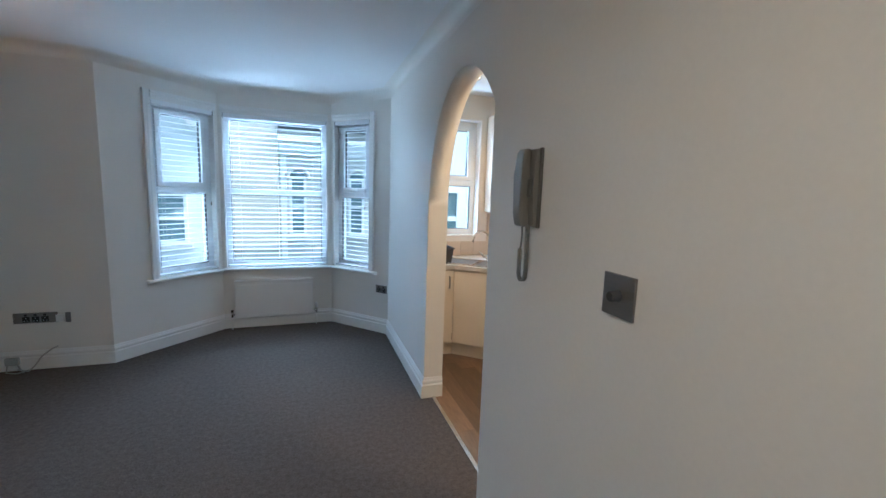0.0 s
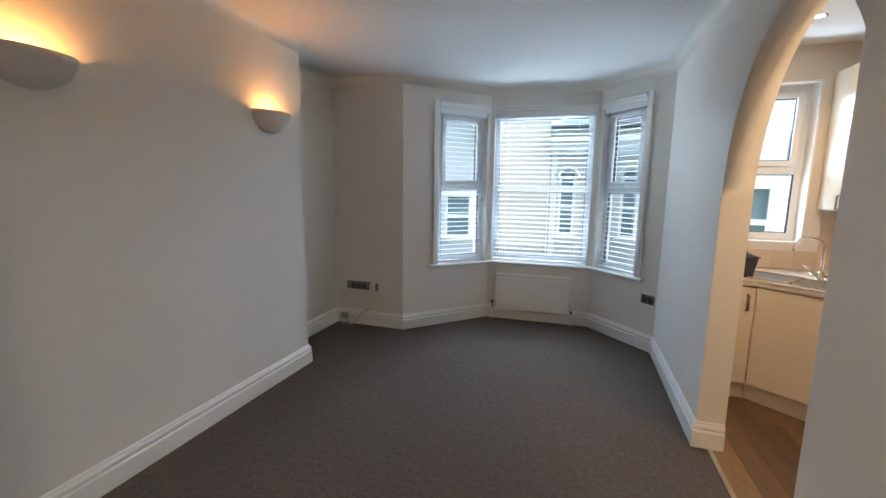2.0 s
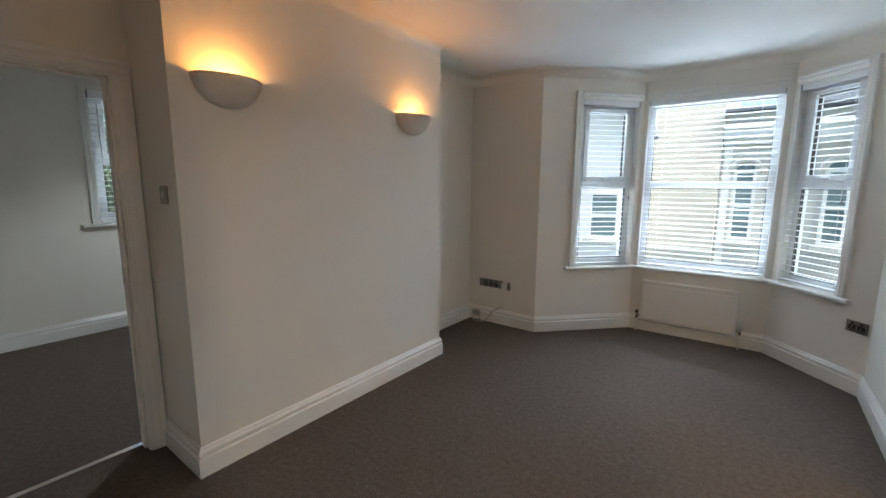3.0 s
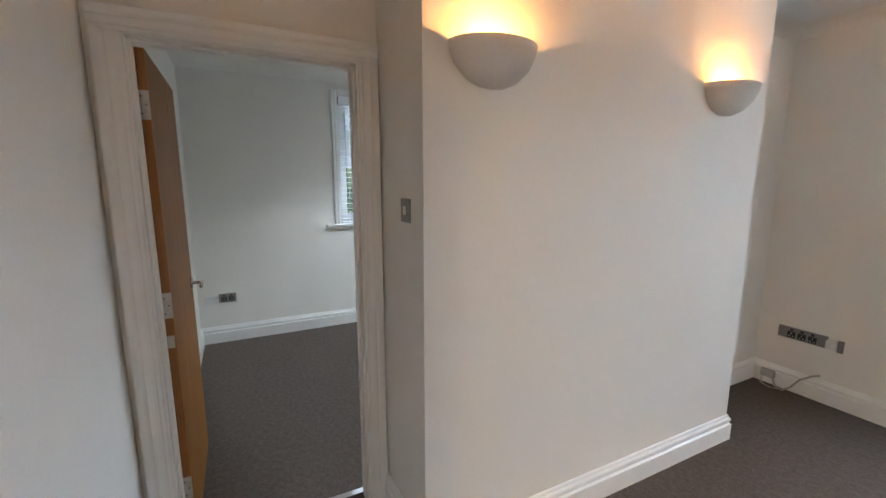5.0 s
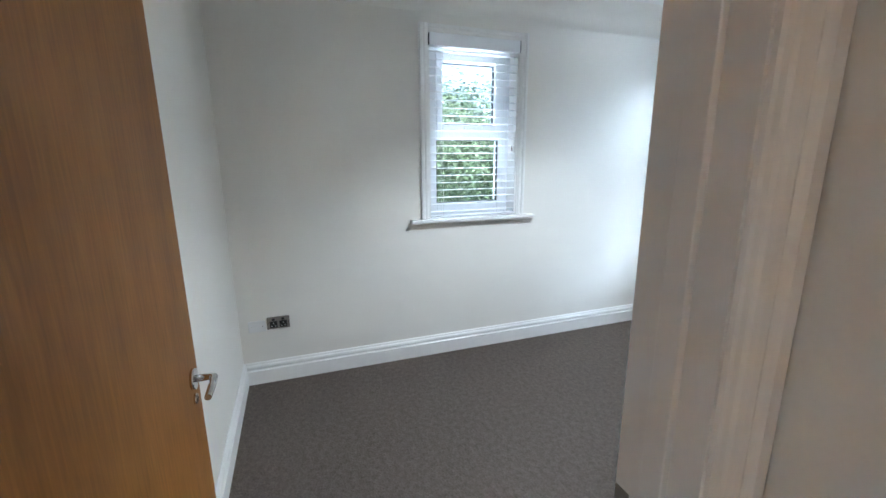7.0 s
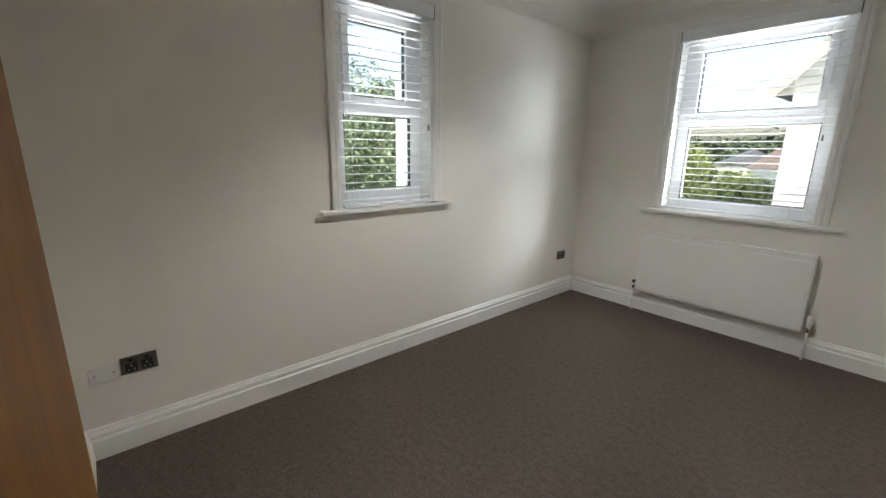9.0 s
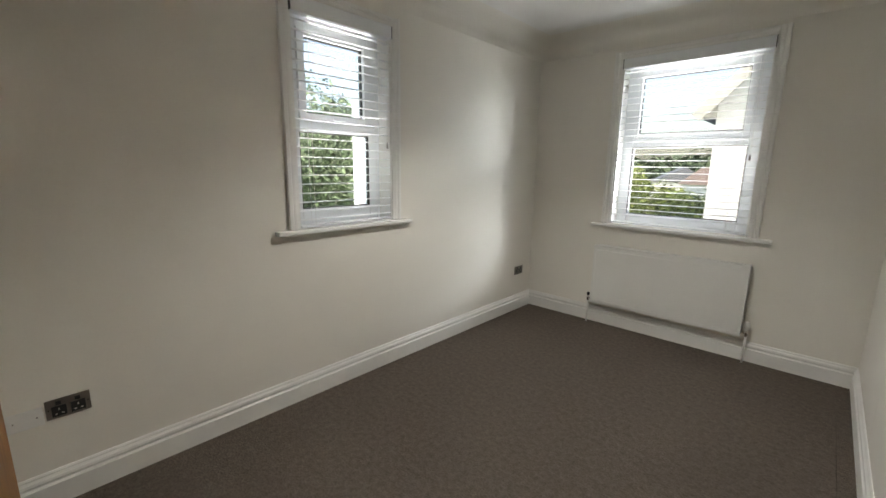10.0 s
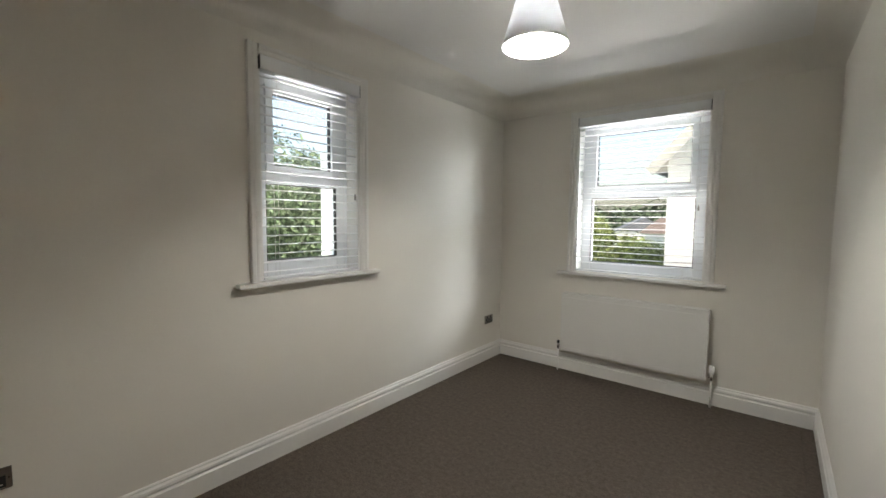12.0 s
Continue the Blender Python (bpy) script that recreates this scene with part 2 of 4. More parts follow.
def sweep(path, profile, closed=False):
    """A moulding: the profile of (out, z) along a plan path; out is to the left of the path. Mitred."""
    bm = bmesh.new()
    pts = [Vector((p[0], p[1])) for p in path]
    rows = []
    for i, p in enumerate(pts):
        d0 = (p - pts[i - 1]).normalized() if i else (pts[1] - p).normalized()
        d1 = (pts[i + 1] - p).normalized() if i + 1 < len(pts) else d0
        n0, n1 = Vector((-d0.y, d0.x)), Vector((-d1.y, d1.x))
        m = (n0 + n1) / (1 + n0.dot(n1))
        rows.append([bm.verts.new((p.x + m.x * o, p.y + m.y * o, z)) for o, z in profile])
    k = len(profile)
    for a, b in zip(rows, rows[1:]):
        for j in range(k):
            bm.faces.new((a[j], b[j], b[(j + 1) % k], a[(j + 1) % k]))
    bm.faces.new(rows[0])
    bm.faces.new(rows[-1][::-1])
    bmesh.ops.recalc_face_normals(bm, faces=bm.faces[:])
    return bm


def mesh_of(name, bm, mat):
    me = bpy.data.meshes.new(name)
    bmesh.ops.recalc_face_normals(bm, faces=bm.faces[:])
    bm.to_mesh(me)
    bm.free()
    me.materials.append(mat)
    return me


def part(name, bm, mat, parent, label="", m=None):
    ob = new(name, mesh_of(name, bm, mat))
    ob.parent = parent
    if m is not None:
        ob.matrix_basis = m
    return tagged(ob, label)


def again(ob, m):
    """The same piece once more, beside the first, on the same mesh."""
    o = new(ob.name.split(".")[0], ob.data)
    o.parent = ob.parent
    o.matrix_basis = m
    return o


def thing(name, m, label, category, group="", kind=""):
    ob = new(name)
    ob.empty_display_size = 0.1
    ob.matrix_basis = m
    return tagged(ob, label, category, group, kind)


def setting(name, bm, mat, label, category, m=None):
    ob = new(name, mesh_of(name, bm, mat))
    if m is not None:
        ob.matrix_basis = m
    return tagged(ob, label, category, kind="structure")


def along(p0, p1, z=0.0):
    """Local frame of a wall: x from p0 to p1, y outward (left of that way), z up; and its length."""
    u = Vector((p1[0] - p0[0], p1[1] - p0[1]))
    length = u.length
    u.normalize()
    m = Matrix(((u.x, -u.y, 0, p0[0]), (u.y, u.x, 0, p0[1]), (0, 0, 1, z), (0, 0, 0, 1)))
    return m, length


def wall(name, p0, p1, thick, height, mat, label, holes=(), e0=0.0, e1=0.0):
    m, length = along(p0, p1)
    bm = bmesh.new()
    u = -e0
    for a, b, lo, hi in holes:
        box(bm, u, a, 0, thick, 0, height)
        if lo > 0:
            box(bm, a, b, 0, thick, 0, lo)
        if hi < height:
            box(bm, a, b, 0, thick, hi, height)
        u = b
    if length + e1 - u > 0.001:
        box(bm, u, length + e1, 0, thick, 0, height)
    return setting(name, bm, mat, label, "wall", m), m


# ---- living room, hall and kitchen shell ----
H, HB = 2.57, 2.66
PX, PY = 0.43, 1.665
BR, BC, BL, AL = (0.63, 4.606), (0.075, 5.20), (-1.06, 5.17), (-1.786, 4.41)
wall_label = "cream painted plaster wall of the living room"
mL, lenL = along(AL, BL)
mC, lenC = along(BL, BC)
mR, lenR = along(BC, BR)
SILL, HEAD = 0.67, 2.30
wall("wall_bay_left", AL, BL, 0.15, H, PAINT, "cream painted wall of the bay with window", [(0.40, lenL - 0.03, SILL, HEAD)], e1=0.012)
wall("wall_bay_middle", BL, BC, 0.15, H, PAINT, "cream painted wall under the bay window", [(0.03, lenC - 0.04, SILL, HEAD)], e0=0.012, e1=0.012)
wall("wall_bay_right", BC, BR, 0.15, H, PAINT, "cream painted wall of the bay with window", [(0.03, 0.55, SILL, HEAD)], e0=0.012, e1=0.1)
wall("wall_alcove_back", (-2.58, 4.41), AL, 0.22, H, PAINT, wall_label, e0=0.05)
wall("wall_alcove_side", (-2.58, 3.365), (-2.58, 4.41), 0.075, H, PAINT, wall_label)
setting("wall_chimney_breast", blocks((-2.66, -2.2, 1.402, 3.365, 0, HB)), PAINT, "cream painted chimney breast wall with two uplights", "wall")
wall("wall_door", (-2.65, 0.452), (-2.65, 1.40), 0.125, HB, PAINT, "cream painted wall around the bedroom doorway", [(0.075, 0.888, 0, 2.02)])
wall("wall_hall_left", (-1.2, 0.45), (-2.78, 0.45), 0.2, H, PAINT, "cream painted hall wall beside the bedroom door")
wall("wall_hall_side", (-1.2, -1.2), (-1.2, 0.25), 0.2, H, PAINT, "cream painted hall wall")
wall("wall_hall_back", (PX, -1.2), (-1.4, -1.2), 0.2, H, PAINT, "cream painted hall wall", e0=0.15)

# the wall with the arch: a half ellipse over straight jambs
ARC, ARA, ARB, ARZ = 2.545, 0.595, 0.79, 1.445
bm = bmesh.new()
outline = [(ARC + ARA, 0.0)] + [(ARC + ARA * math.cos(a), ARZ + ARB * math.sin(a)) for a in (math.pi * k / 40 for k in range(41))] + [(ARC - ARA, 0.0)]
for x0, x1 in ((0.63, 0.775),):
    box(bm, x0, x1, ARC + ARA, 4.80, 0, H)
    box(bm, x0, x1, -1.4, ARC - ARA, 0, H)
    near = [bm.verts.new((x0, y, z)) for y, z in outline[1:-1]]
    far = [bm.verts.new((x1, y, z)) for y, z in outline[1:-1]]
    tn = [bm.verts.new((x0, y, H)) for y, z in outline[1:-1]]
    tf = [bm.verts.new((x1, y, H)) for y, z in outline[1:-1]]
    for i in range(len(near) - 1):
        f = bm.faces.new((near[i], far[i], far[i + 1], near[i + 1]))
        f.smooth = True
        bm.faces.new((near[i], near[i + 1], tn[i + 1], tn[i]))
        bm.faces.new((far[i], tf[i], tf[i + 1], far[i + 1]))
setting("wall_hall_right", blocks((PX, 0.629, -1.4, PY, 0, H)), PAINT, "cream painted hall wall with entry phone and dimmer", "wall")
setting("wall_arch", bm, PAINT, "cream painted wall with round arched opening to kitchen", "wall")

setting("wall_kitchen_window_side", blocks((0.776, 0.80, 4.45, 4.70, 0, H), (0.80, 1.58, 4.45, 4.70, 0, 1.10), (0.80, 1.58, 4.45, 4.70, 2.32, H), (1.58, 2.2, 4.45, 4.70, 0, H)), KPAINT, "warm cream kitchen wall around the window", "wall")
setting("wall_kitchen_side", blocks((1.97, 2.17, 0.8, 4.45, 0, H)), KPAINT, "warm cream kitchen wall behind the cabinets", "wall")
setting("wall_kitchen_back", blocks((0.775, 2.17, 0.6, 0.8, 0, H)), KPAINT, "plain cream kitchen wall", "wall")

setting("ceiling", blocks((-2.66, 2.3, -1.5, 5.6, H, H + 0.15)), CEIL, "white painted ceiling of living room and kitchen", "ceiling")
setting("ceiling_bedroom", blocks((-5.6, -2.60, 0.2, 4.75, HB, HB + 0.15)), CEIL, "white painted bedroom ceiling", "ceiling")
setting("floor", blocks((-2.75, 0.70, -1.4, 5.45, -0.2, 0)), CARPET, "grey brown fitted carpet of the living room", "carpet")
setting("floor_bedroom", blocks((-5.5, -2.752, 0.3, 4.7, -0.2, 0)), CARPET, "grey brown fitted carpet of the bedroom", "carpet")

# ---- bedroom shell ----
BX, BY, RX, SY = -5.24, 4.45, -2.66, 0.455
_, mW1 = wall("wall_bedroom_west", (BX, SY), (BX, BY), 0.25, HB, PAINT, "off-white bedroom wall with narrow window", [(1.35, 2.065, 1.075, 2.345)], e0=0.2, e1=0.25)
_, mW2 = wall("wall_bedroom_north", (BX, BY), (RX, BY), 0.25, HB, PAINT, "off-white bedroom wall with window above radiator", [(0.81, 1.855, 0.965, 2.375)], e1=0.2)
setting("wall_bedroom_south", blocks((-5.3, -2.78, 0.25, SY, 0, HB)), PAINT, "off-white bedroom wall behind the open door", "wall")
setting("wall_bedroom_east", blocks((RX, -2.583, 3.366, BY + 0.1, 0, HB)), PAINT, "off-white bedroom wall", "wall")

# ---- skirting and coving ----
SKIRT = [(0, 0), (0.022, 0), (0.022, 0.098), (0.013, 0.106), (0.013, 0.112), (0.019, 0.120), (0.017, 0.132), (0.009, 0.143), (0.009, 0.148), (0.004, 0.156), (0, 0.156)]
living = [(0.774, ARC + ARA), (0.63, ARC + ARA), BR, BC, BL, AL, (-2.58, 4.41), (-2.58, 3.365), (-2.2, 3.365), (-2.2, 1.402), (-2.63, 1.402)]
hall = [(-2.63, 0.45), (-1.2, 0.45), (-1.2, -1.2), (PX, -1.2), (PX, PY), (0.63, PY), (0.63, ARC - ARA), (0.774, ARC - ARA)]
bedroom = [(RX, 1.42), (RX, BY), (BX, BY), (BX, SY), (-2.80, SY)]
for path, text in ((living, "living room"), (hall, "hall"), (bedroom, "bedroom")):
    setting("baseboard", sweep(path, SKIRT), GLOSS, "white moulded skirting board along the %s wall" % text, "skirting board")


def cove(path, z, r, text):
    """An open curved strip between wall and ceiling, mitred at the corners."""
    prof = [(0.0006, z - r - 0.03)] + [(r - (r - 0.0006) * math.cos(a), z - r + (r - 0.0006) * math.sin(a)) for a in (math.pi / 2 * k / 10 for k in range(11))] + [(r + 0.03, z - 0.0006)]
    bm = sweep(path, prof)
    back = [f for f in bm.faces if len(f.verts) > 4 or {round(v.co.z, 4) for v in f.verts} >= {round(z - r - 0.03, 4), round(z - 0.0006, 4)} and len({round(v.co.z, 4) for v in f.verts}) == 2]
    bmesh.ops.delete(bm, geom=back, context="FACES_ONLY")
    for f in bm.faces:
        f.smooth = True
    return setting("trim", bm, PAINT, "plain curved plaster coving of the %s ceiling" % text, "coving")


cove([(PX, -1.2), (PX, PY), (0.63, PY), BR, BC, BL, AL, (-2.58, 4.41), (-2.58, 3.365), (-2.2, 3.365), (-2.2, 1.402), (-2.65, 1.402), (-2.65, 0.45), (-1.2, 0.45), (-1.2, -1.2)], H, 0.06, "living room")
cove([(RX, 1.42), (RX, BY), (BX, BY), (BX, SY), (-2.78, SY)], HB, 0.15, "bedroom")


# ---- windows and blinds ----
def architrave(y0, y1, z0, z1, upright, flip):
    """A moulded board: a soft ogee across its width, drawn out along its length."""
    shape = ((0, 0), (0, 0.009), (0.05, 0.012), (0.16, 0.013), (0.22, 0.017), (0.34, 0.0195), (0.48, 0.020), (0.56, 0.0185), (0.62, 0.022), (0.70, 0.0255), (0.92, 0.026), (0.98, 0.024), (1, 0.019), (1, 0))
    bm = bmesh.new()
    ends = []
    for e in (0, 1):
        row = []
        for f, d in shape:
            f = 1 - f if flip else f
            row.append(bm.verts.new((d, y0 + (y1 - y0) * f, z1 if e else z0) if upright else (d, y1 if e else y0, z0 + (z1 - z0) * f)))
        ends.append(row)
    a, b = ends
    for k in range(len(a)):
        q = (k + 1) % len(a)
        bm.faces.new((a[k], a[q], b[q], b[k]))
    bm.faces.new(a)
    bm.faces.new(b[::-1])
    return bm


def casing_board(x0, x1, z0, z1, upright, flip):
    """The same moulding laid on a wall's frame, standing into the room."""
    bm = architrave(x0, x1, z0, z1, upright, flip)
    for v in bm.verts:
        v.co = Vector((v.co.y, -v.co.x, v.co.z))
    return bm


def window(name, m, a, b, lo, hi, transom, label, glass_y=0.11, frame_w=0.062, sash_top=True, casing=(True, True, True), casing_w=0.065, sill_over=0.10):
    """A white uPVC window with a fixed lower pane, a top light, casings and a sill, in a wall's frame m."""
    w = thing(name, m, label, "window", kind="structure")
    g0, g1 = glass_y - 0.035, glass_y + 0.035
    f = frame_w
    part("window_frame", blocks((a, a + f, g0, g1, lo, hi), (b - f, b, g0, g1, lo, hi), (a + f, b - f, g0, g1, lo, lo + f), (a + f, b - f, g0, g1, hi - f, hi), bevel=0.004), UPVC, w)
    part("transom", blocks((a + f, b - f, g0 - 0.004, g1, transom - 0.032, transom + 0.032), bevel=0.004), UPVC, w)
    s = 0.045
    top = (a + f, b - f, transom + 0.032, hi - f)
    if sash_top:
        c = part("casement", blocks((top[0], top[0] + s, g0 - 0.018, g1 - 0.02, top[2], top[3]), (top[1] - s, top[1], g0 - 0.018, g1 - 0.02, top[2], top[3]), (top[0] + s, top[1] - s, g0 - 0.018, g1 - 0.02, top[2], top[2] + s), (top[0] + s, top[1] - s, g0 - 0.018, g1 - 0.02, top[3] - s, top[3]), bevel=0.004), UPVC, w)
        mid = (top[0] + top[1]) / 2
        part("handle", blocks((mid - 0.05, mid + 0.05, g0 - 0.045, g0 - 0.03, top[2] + 0.012, top[2] + 0.028), (mid - 0.02, mid + 0.02, g0 - 0.03, g0 - 0.018, top[2] + 0.008, top[2] + 0.034), bevel=0.003), UPVC, c)
        top = (top[0] + s, top[1] - s, top[2] + s, top[3] - s)
    gk = 0.006
    low = (a + f, b - f, lo + f, transom - 0.032)
    for x0, x1, z0, z1 in (top, low):
        part("gasket", blocks((x0, x0 + gk, g0 + 0.004, g0 + 0.03, z0, z1), (x1 - gk, x1, g0 + 0.004, g0 + 0.03, z0, z1), (x0, x1, g0 + 0.004, g0 + 0.03, z0, z0 + gk), (x0, x1, g0 + 0.004, g0 + 0.03, z1 - gk, z1)), BLACK, w)
        part("pane", blocks((x0, x1, glass_y - 0.002, glass_y + 0.002, z0, z1)), GLASS, w).visible_shadow = False
    # lining of the reveal, casings and sill
    part("reveal", blocks((a - 0.001, a + 0.012, 0.0, g0, lo, hi), (b - 0.012, b + 0.001, 0.0, g0, lo, hi), (a, b, 0.0, g0, hi - 0.012, hi + 0.001)), GLOSS, w)
    cw = casing_w
    top = hi + (cw if casing[2] else 0)
    if casing[0]:
        part("architrave", casing_board(a - cw, a, lo, top, True, True), GLOSS, w)
    if casing[1]:
        part("architrave", casing_board(b, b + cw, lo, top, True, False), GLOSS, w)
    if casing[2]:
        part("architrave", casing_board(a, b, hi, hi + cw, False, False), GLOSS, w)
    if sill_over is not None:
        x0, x1 = (a - sill_over, b + sill_over)
        part("window_sill", blocks((x0, x1, -0.055, 0.002, lo - 0.028, lo - 0.001), (a, b, 0.0, g0, lo - 0.028, lo - 0.001), bevel=0.006), GLOSS, w)
    return w


def blind(m, a, b, lo, hi, y, pitch, tilt, label, group, valance=0.075, width=0.030, ends=BLACK):
    """A wide-slat venetian blind, let down."""
    t = thing("venetian_blind", m, label, "blind", group)
    part("headrail", blocks((a, b, y - 0.034, y + 0.03, hi - valance, hi), bevel=0.004), UPVC, t)
    for x in (a - 0.004, b + 0.0005):
        part("end_cap", blocks((x, x + 0.0035, y - 0.034, y + 0.028, hi - valance + 0.002, hi - 0.002)), ends, t, "dark end cap")
    z = hi - valance - 0.03
    first = None
    while z > lo + 0.05:
        if first is None:
            bm = bmesh.new()
            n = 4
            rows = []
            for s in (1, -1):
                for k in range(n + 1):
                    c = -1 + 2 * k / n
                    rows.append([bm.verts.new((x, c * width / 2, 0.0035 * (1 - c * c) + s * 0.0013)) for x in (a + 0.006, b - 0.006)])
            for k in range(n):
                bm.faces.new((rows[k][0], rows[k][1], rows[k + 1][1], rows[k + 1][0]))
                bm.faces.new((rows[n + 1 + k][0], rows[n + 2 + k][0], rows[n + 2 + k][1], rows[n + 1 + k][1]))
            for e in (0, n):
                bm.faces.new((rows[e][0], rows[e][1], rows[n + 1 + e][1], rows[n + 1 + e][0]))
            first = part("slat", bm, SLAT, t, "", pose(0, y, z, tilt))
        else:
            again(first, pose(0, y, z + random.uniform(-0.001, 0.001), tilt + random.uniform(-1.5, 1.5)))
        z -= pitch
    part("bottom_rail", blocks((a + 0.004, b - 0.004, y - 0.025, y + 0.025, lo + 0.012, lo + 0.030), bevel=0.004), SLAT, t)
    for f in (0.14, 0.86):
        x = a + (b - a) * f
        for dy in (-0.024, 0.024):
            part("ladder_cord", tube([(x, y + dy, lo + 0.02), (x, y + dy, hi - valance)], 0.0011, 5), WHITEP, t)
    x = b - 0.05
    part("pull_cord", tube([(x, y - 0.036, hi - valance), (x, y - 0.037, (lo + hi) / 2 - 0.1)], 0.0012, 5), WHITEP, t)
    part("acorn", tube([(x, y - 0.037, (lo + hi) / 2 - 0.1), (x, y - 0.037, (lo + hi) / 2 - 0.115), (x, y - 0.037, (lo + hi) / 2 - 0.14)], [0.003, 0.006, 0.007], 10), STEEL, t, "grey cord end")
    return t


window("window_1", mL, 0.40, lenL - 0.03, SILL, HEAD, 1.49, "narrow white bay window with moulded casing", casing=(True, False, True), sill_over=None, frame_w=0.07)
window("window_2", mC, 0.03, lenC - 0.04, SILL, HEAD, 1.49, "wide white bay window above the radiator", casing=(False, False, True), sill_over=None, sash_top=False, frame_w=0.065)
window("window_3", mR, 0.03, 0.55, SILL, HEAD, 1.49, "narrow white bay window with moulded casing", casing=(False, True, True), sill_over=None, frame_w=0.06)
p_end = mR @ Vector((0.66, 0, 0))
p_start = mL @ Vector((0.29, 0, 0))
sillpath = [(p_end.x, p_end.y), BC, BL, (p_start.x, p_start.y)]
bay_sill = sweep(sillpath, [(-0.075, SILL - 0.03), (0.042, SILL - 0.03), (0.05, SILL - 0.022), (0.05, SILL - 0.009), (0.042, SILL - 0.001), (-0.075, SILL - 0.001)])
setting("window_sill", bay_sill, GLOSS, "white painted sill board running round the bay", "window sill")
blind(mL, 0.415, lenL - 0.05, SILL, HEAD - 0.004, 0.036, 0.05, 1, "white slatted venetian blind in the bay window", "bay blinds", valance=0.05)
blind(mC, 0.05, lenC - 0.06, SILL, HEAD - 0.004, 0.036, 0.05, 1, "white slatted venetian blind in the wide bay window", "bay blinds", valance=0.05)
blind(mR, 0.05, 0.535, SILL, HEAD - 0.004, 0.036, 0.05, 1, "white slatted venetian blind in the bay window", "bay blinds", valance=0.05)

window("window_4", mW1, 1.35, 2.065, 1.085, 2.345, 1.69, "narrow white bedroom window with moulded casing and sill", glass_y=0.16, frame_w=0.10, sill_over=0.15)
blind(mW1, 1.357, 2.058, 1.075, 2.355, 0.012, 0.053, 0, "white venetian blind in the narrow bedroom window", "bedroom blinds", valance=0.08)
window("window_5", mW2, 0.81, 1.855, 0.965, 2.375, 1.69, "white bedroom window with moulded casing above radiator", glass_y=0.16, casing_w=0.07, frame_w=0.095, sill_over=0.155)
blind(mW2, 0.817, 1.848, 0.965, 2.385, 0.012, 0.053, 0, "white venetian blind in the bedroom window above radiator", "bedroom blinds", valance=0.08)
mK, _ = along((0.63, 4.45), (2.0, 4.45))
window("window_6", mK, 0.17, 0.95, 1.10, 2.32, 1.66, "white kitchen window behind the sink", glass_y=0.16, casing=(False, False, False), sill_over=None, frame_w=0.06)


# ---- doorway and open oak door ----
DY0, DY1, DH = 0.557, 1.31, 1.99
fr = thing("door_frame", Matrix.Translation((-2.65, 0, 0)), "white painted door lining with moulded architrave", "door frame", kind="structure")
part("jamb", blocks((-0.128, 0.003, DY0 - 0.03, DY0, 0, DH)), GLOSS, fr)
part("jamb", blocks((-0.128, 0.003, DY1, DY1 + 0.03, 0, DH)), GLOSS, fr)
part("head", blocks((-0.128, 0.003, DY0 - 0.03, DY1 + 0.03, DH, DH + 0.03)), GLOSS, fr)
part("door_stop", blocks((-0.075, -0.04, DY1 - 0.012, DY1, 0, DH - 0.012), (-0.075, -0.04, DY0, DY0 + 0.012, 0, DH - 0.012), (-0.075, -0.04, DY0, DY1, DH - 0.012, DH), bevel=0.002), GLOSS, fr)


part("architrave", architrave(DY0 - 0.088, DY0 - 0.006, 0, DH + 0.006, True, True), GLOSS, fr)
part("architrave", architrave(DY1 + 0.006, DY1 + 0.086, 0, DH + 0.006, True, False), GLOSS, fr)
part("architrave", architrave(DY0 - 0.088, DY1 + 0.086, DH + 0.006, DH + 0.082, False, False), GLOSS, fr)
part("strike_plate", blocks((-0.126, -0.10, DY1 - 0.002, DY1 + 0.001, 0.93, 1.03), (-0.121, -0.108, DY1 - 0.003, DY1, 0.965, 0.995)), STEEL, fr, "brushed steel strike plate")
setting("threshold_strip", blocks((-2.768, -2.735, DY0, DY1, 0, 0.006), bevel=0.002), CHROME, "thin metal threshold strip on carpet in doorway", "threshold")
setting("threshold_strip_kitchen", blocks((0.690, 0.716, ARC - ARA, ARC + ARA, 0, 0.007), bevel=0.002), CHROME, "thin bright metal strip between carpet and wood floor", "threshold")

door = thing("door_1", Matrix.Translation((-2.757, 0.553, 0.006)), "oak veneered flush bedroom door standing wide open", "door", kind="structure")
part("door_leaf", blocks((-0.752, -0.008, 0, 0.040, 0.004, 1.976), bevel=0.0015), OAK, door)
part("lipping", blocks((-0.008, 0.0, 0.0, 0.040, 0.004, 1.976), bevel=0.001), OAKEDGE, door, "reddish oak edge lipping")
for z in (1.735, 1.0, 0.22):
    part("hinge", blocks((-0.0005, 0.003, 0.006, 0.04, z, z + 0.1), bevel=0.001), HINGE, door, "worn pale steel butt hinge with screws")
    for k in range(3):
        part("screw", tube([(0.002, 0.016 + 0.014 * (k % 2), z + 0.02 + 0.03 * k), (0.0042, 0.016 + 0.014 * (k % 2), z + 0.02 + 0.03 * k)], 0.0042, 10), STEEL, door)
    part("hinge_knuckle", tube([(0.006, -0.004, z), (0.006, -0.004, z + 0.1)], 0.006, 12), STEEL, door)
part("screw_plate", blocks((-0.0005, 0.002, 0.012, 0.036, 0.88, 0.93), bevel=0.001), HINGE, door, "small worn metal plate")
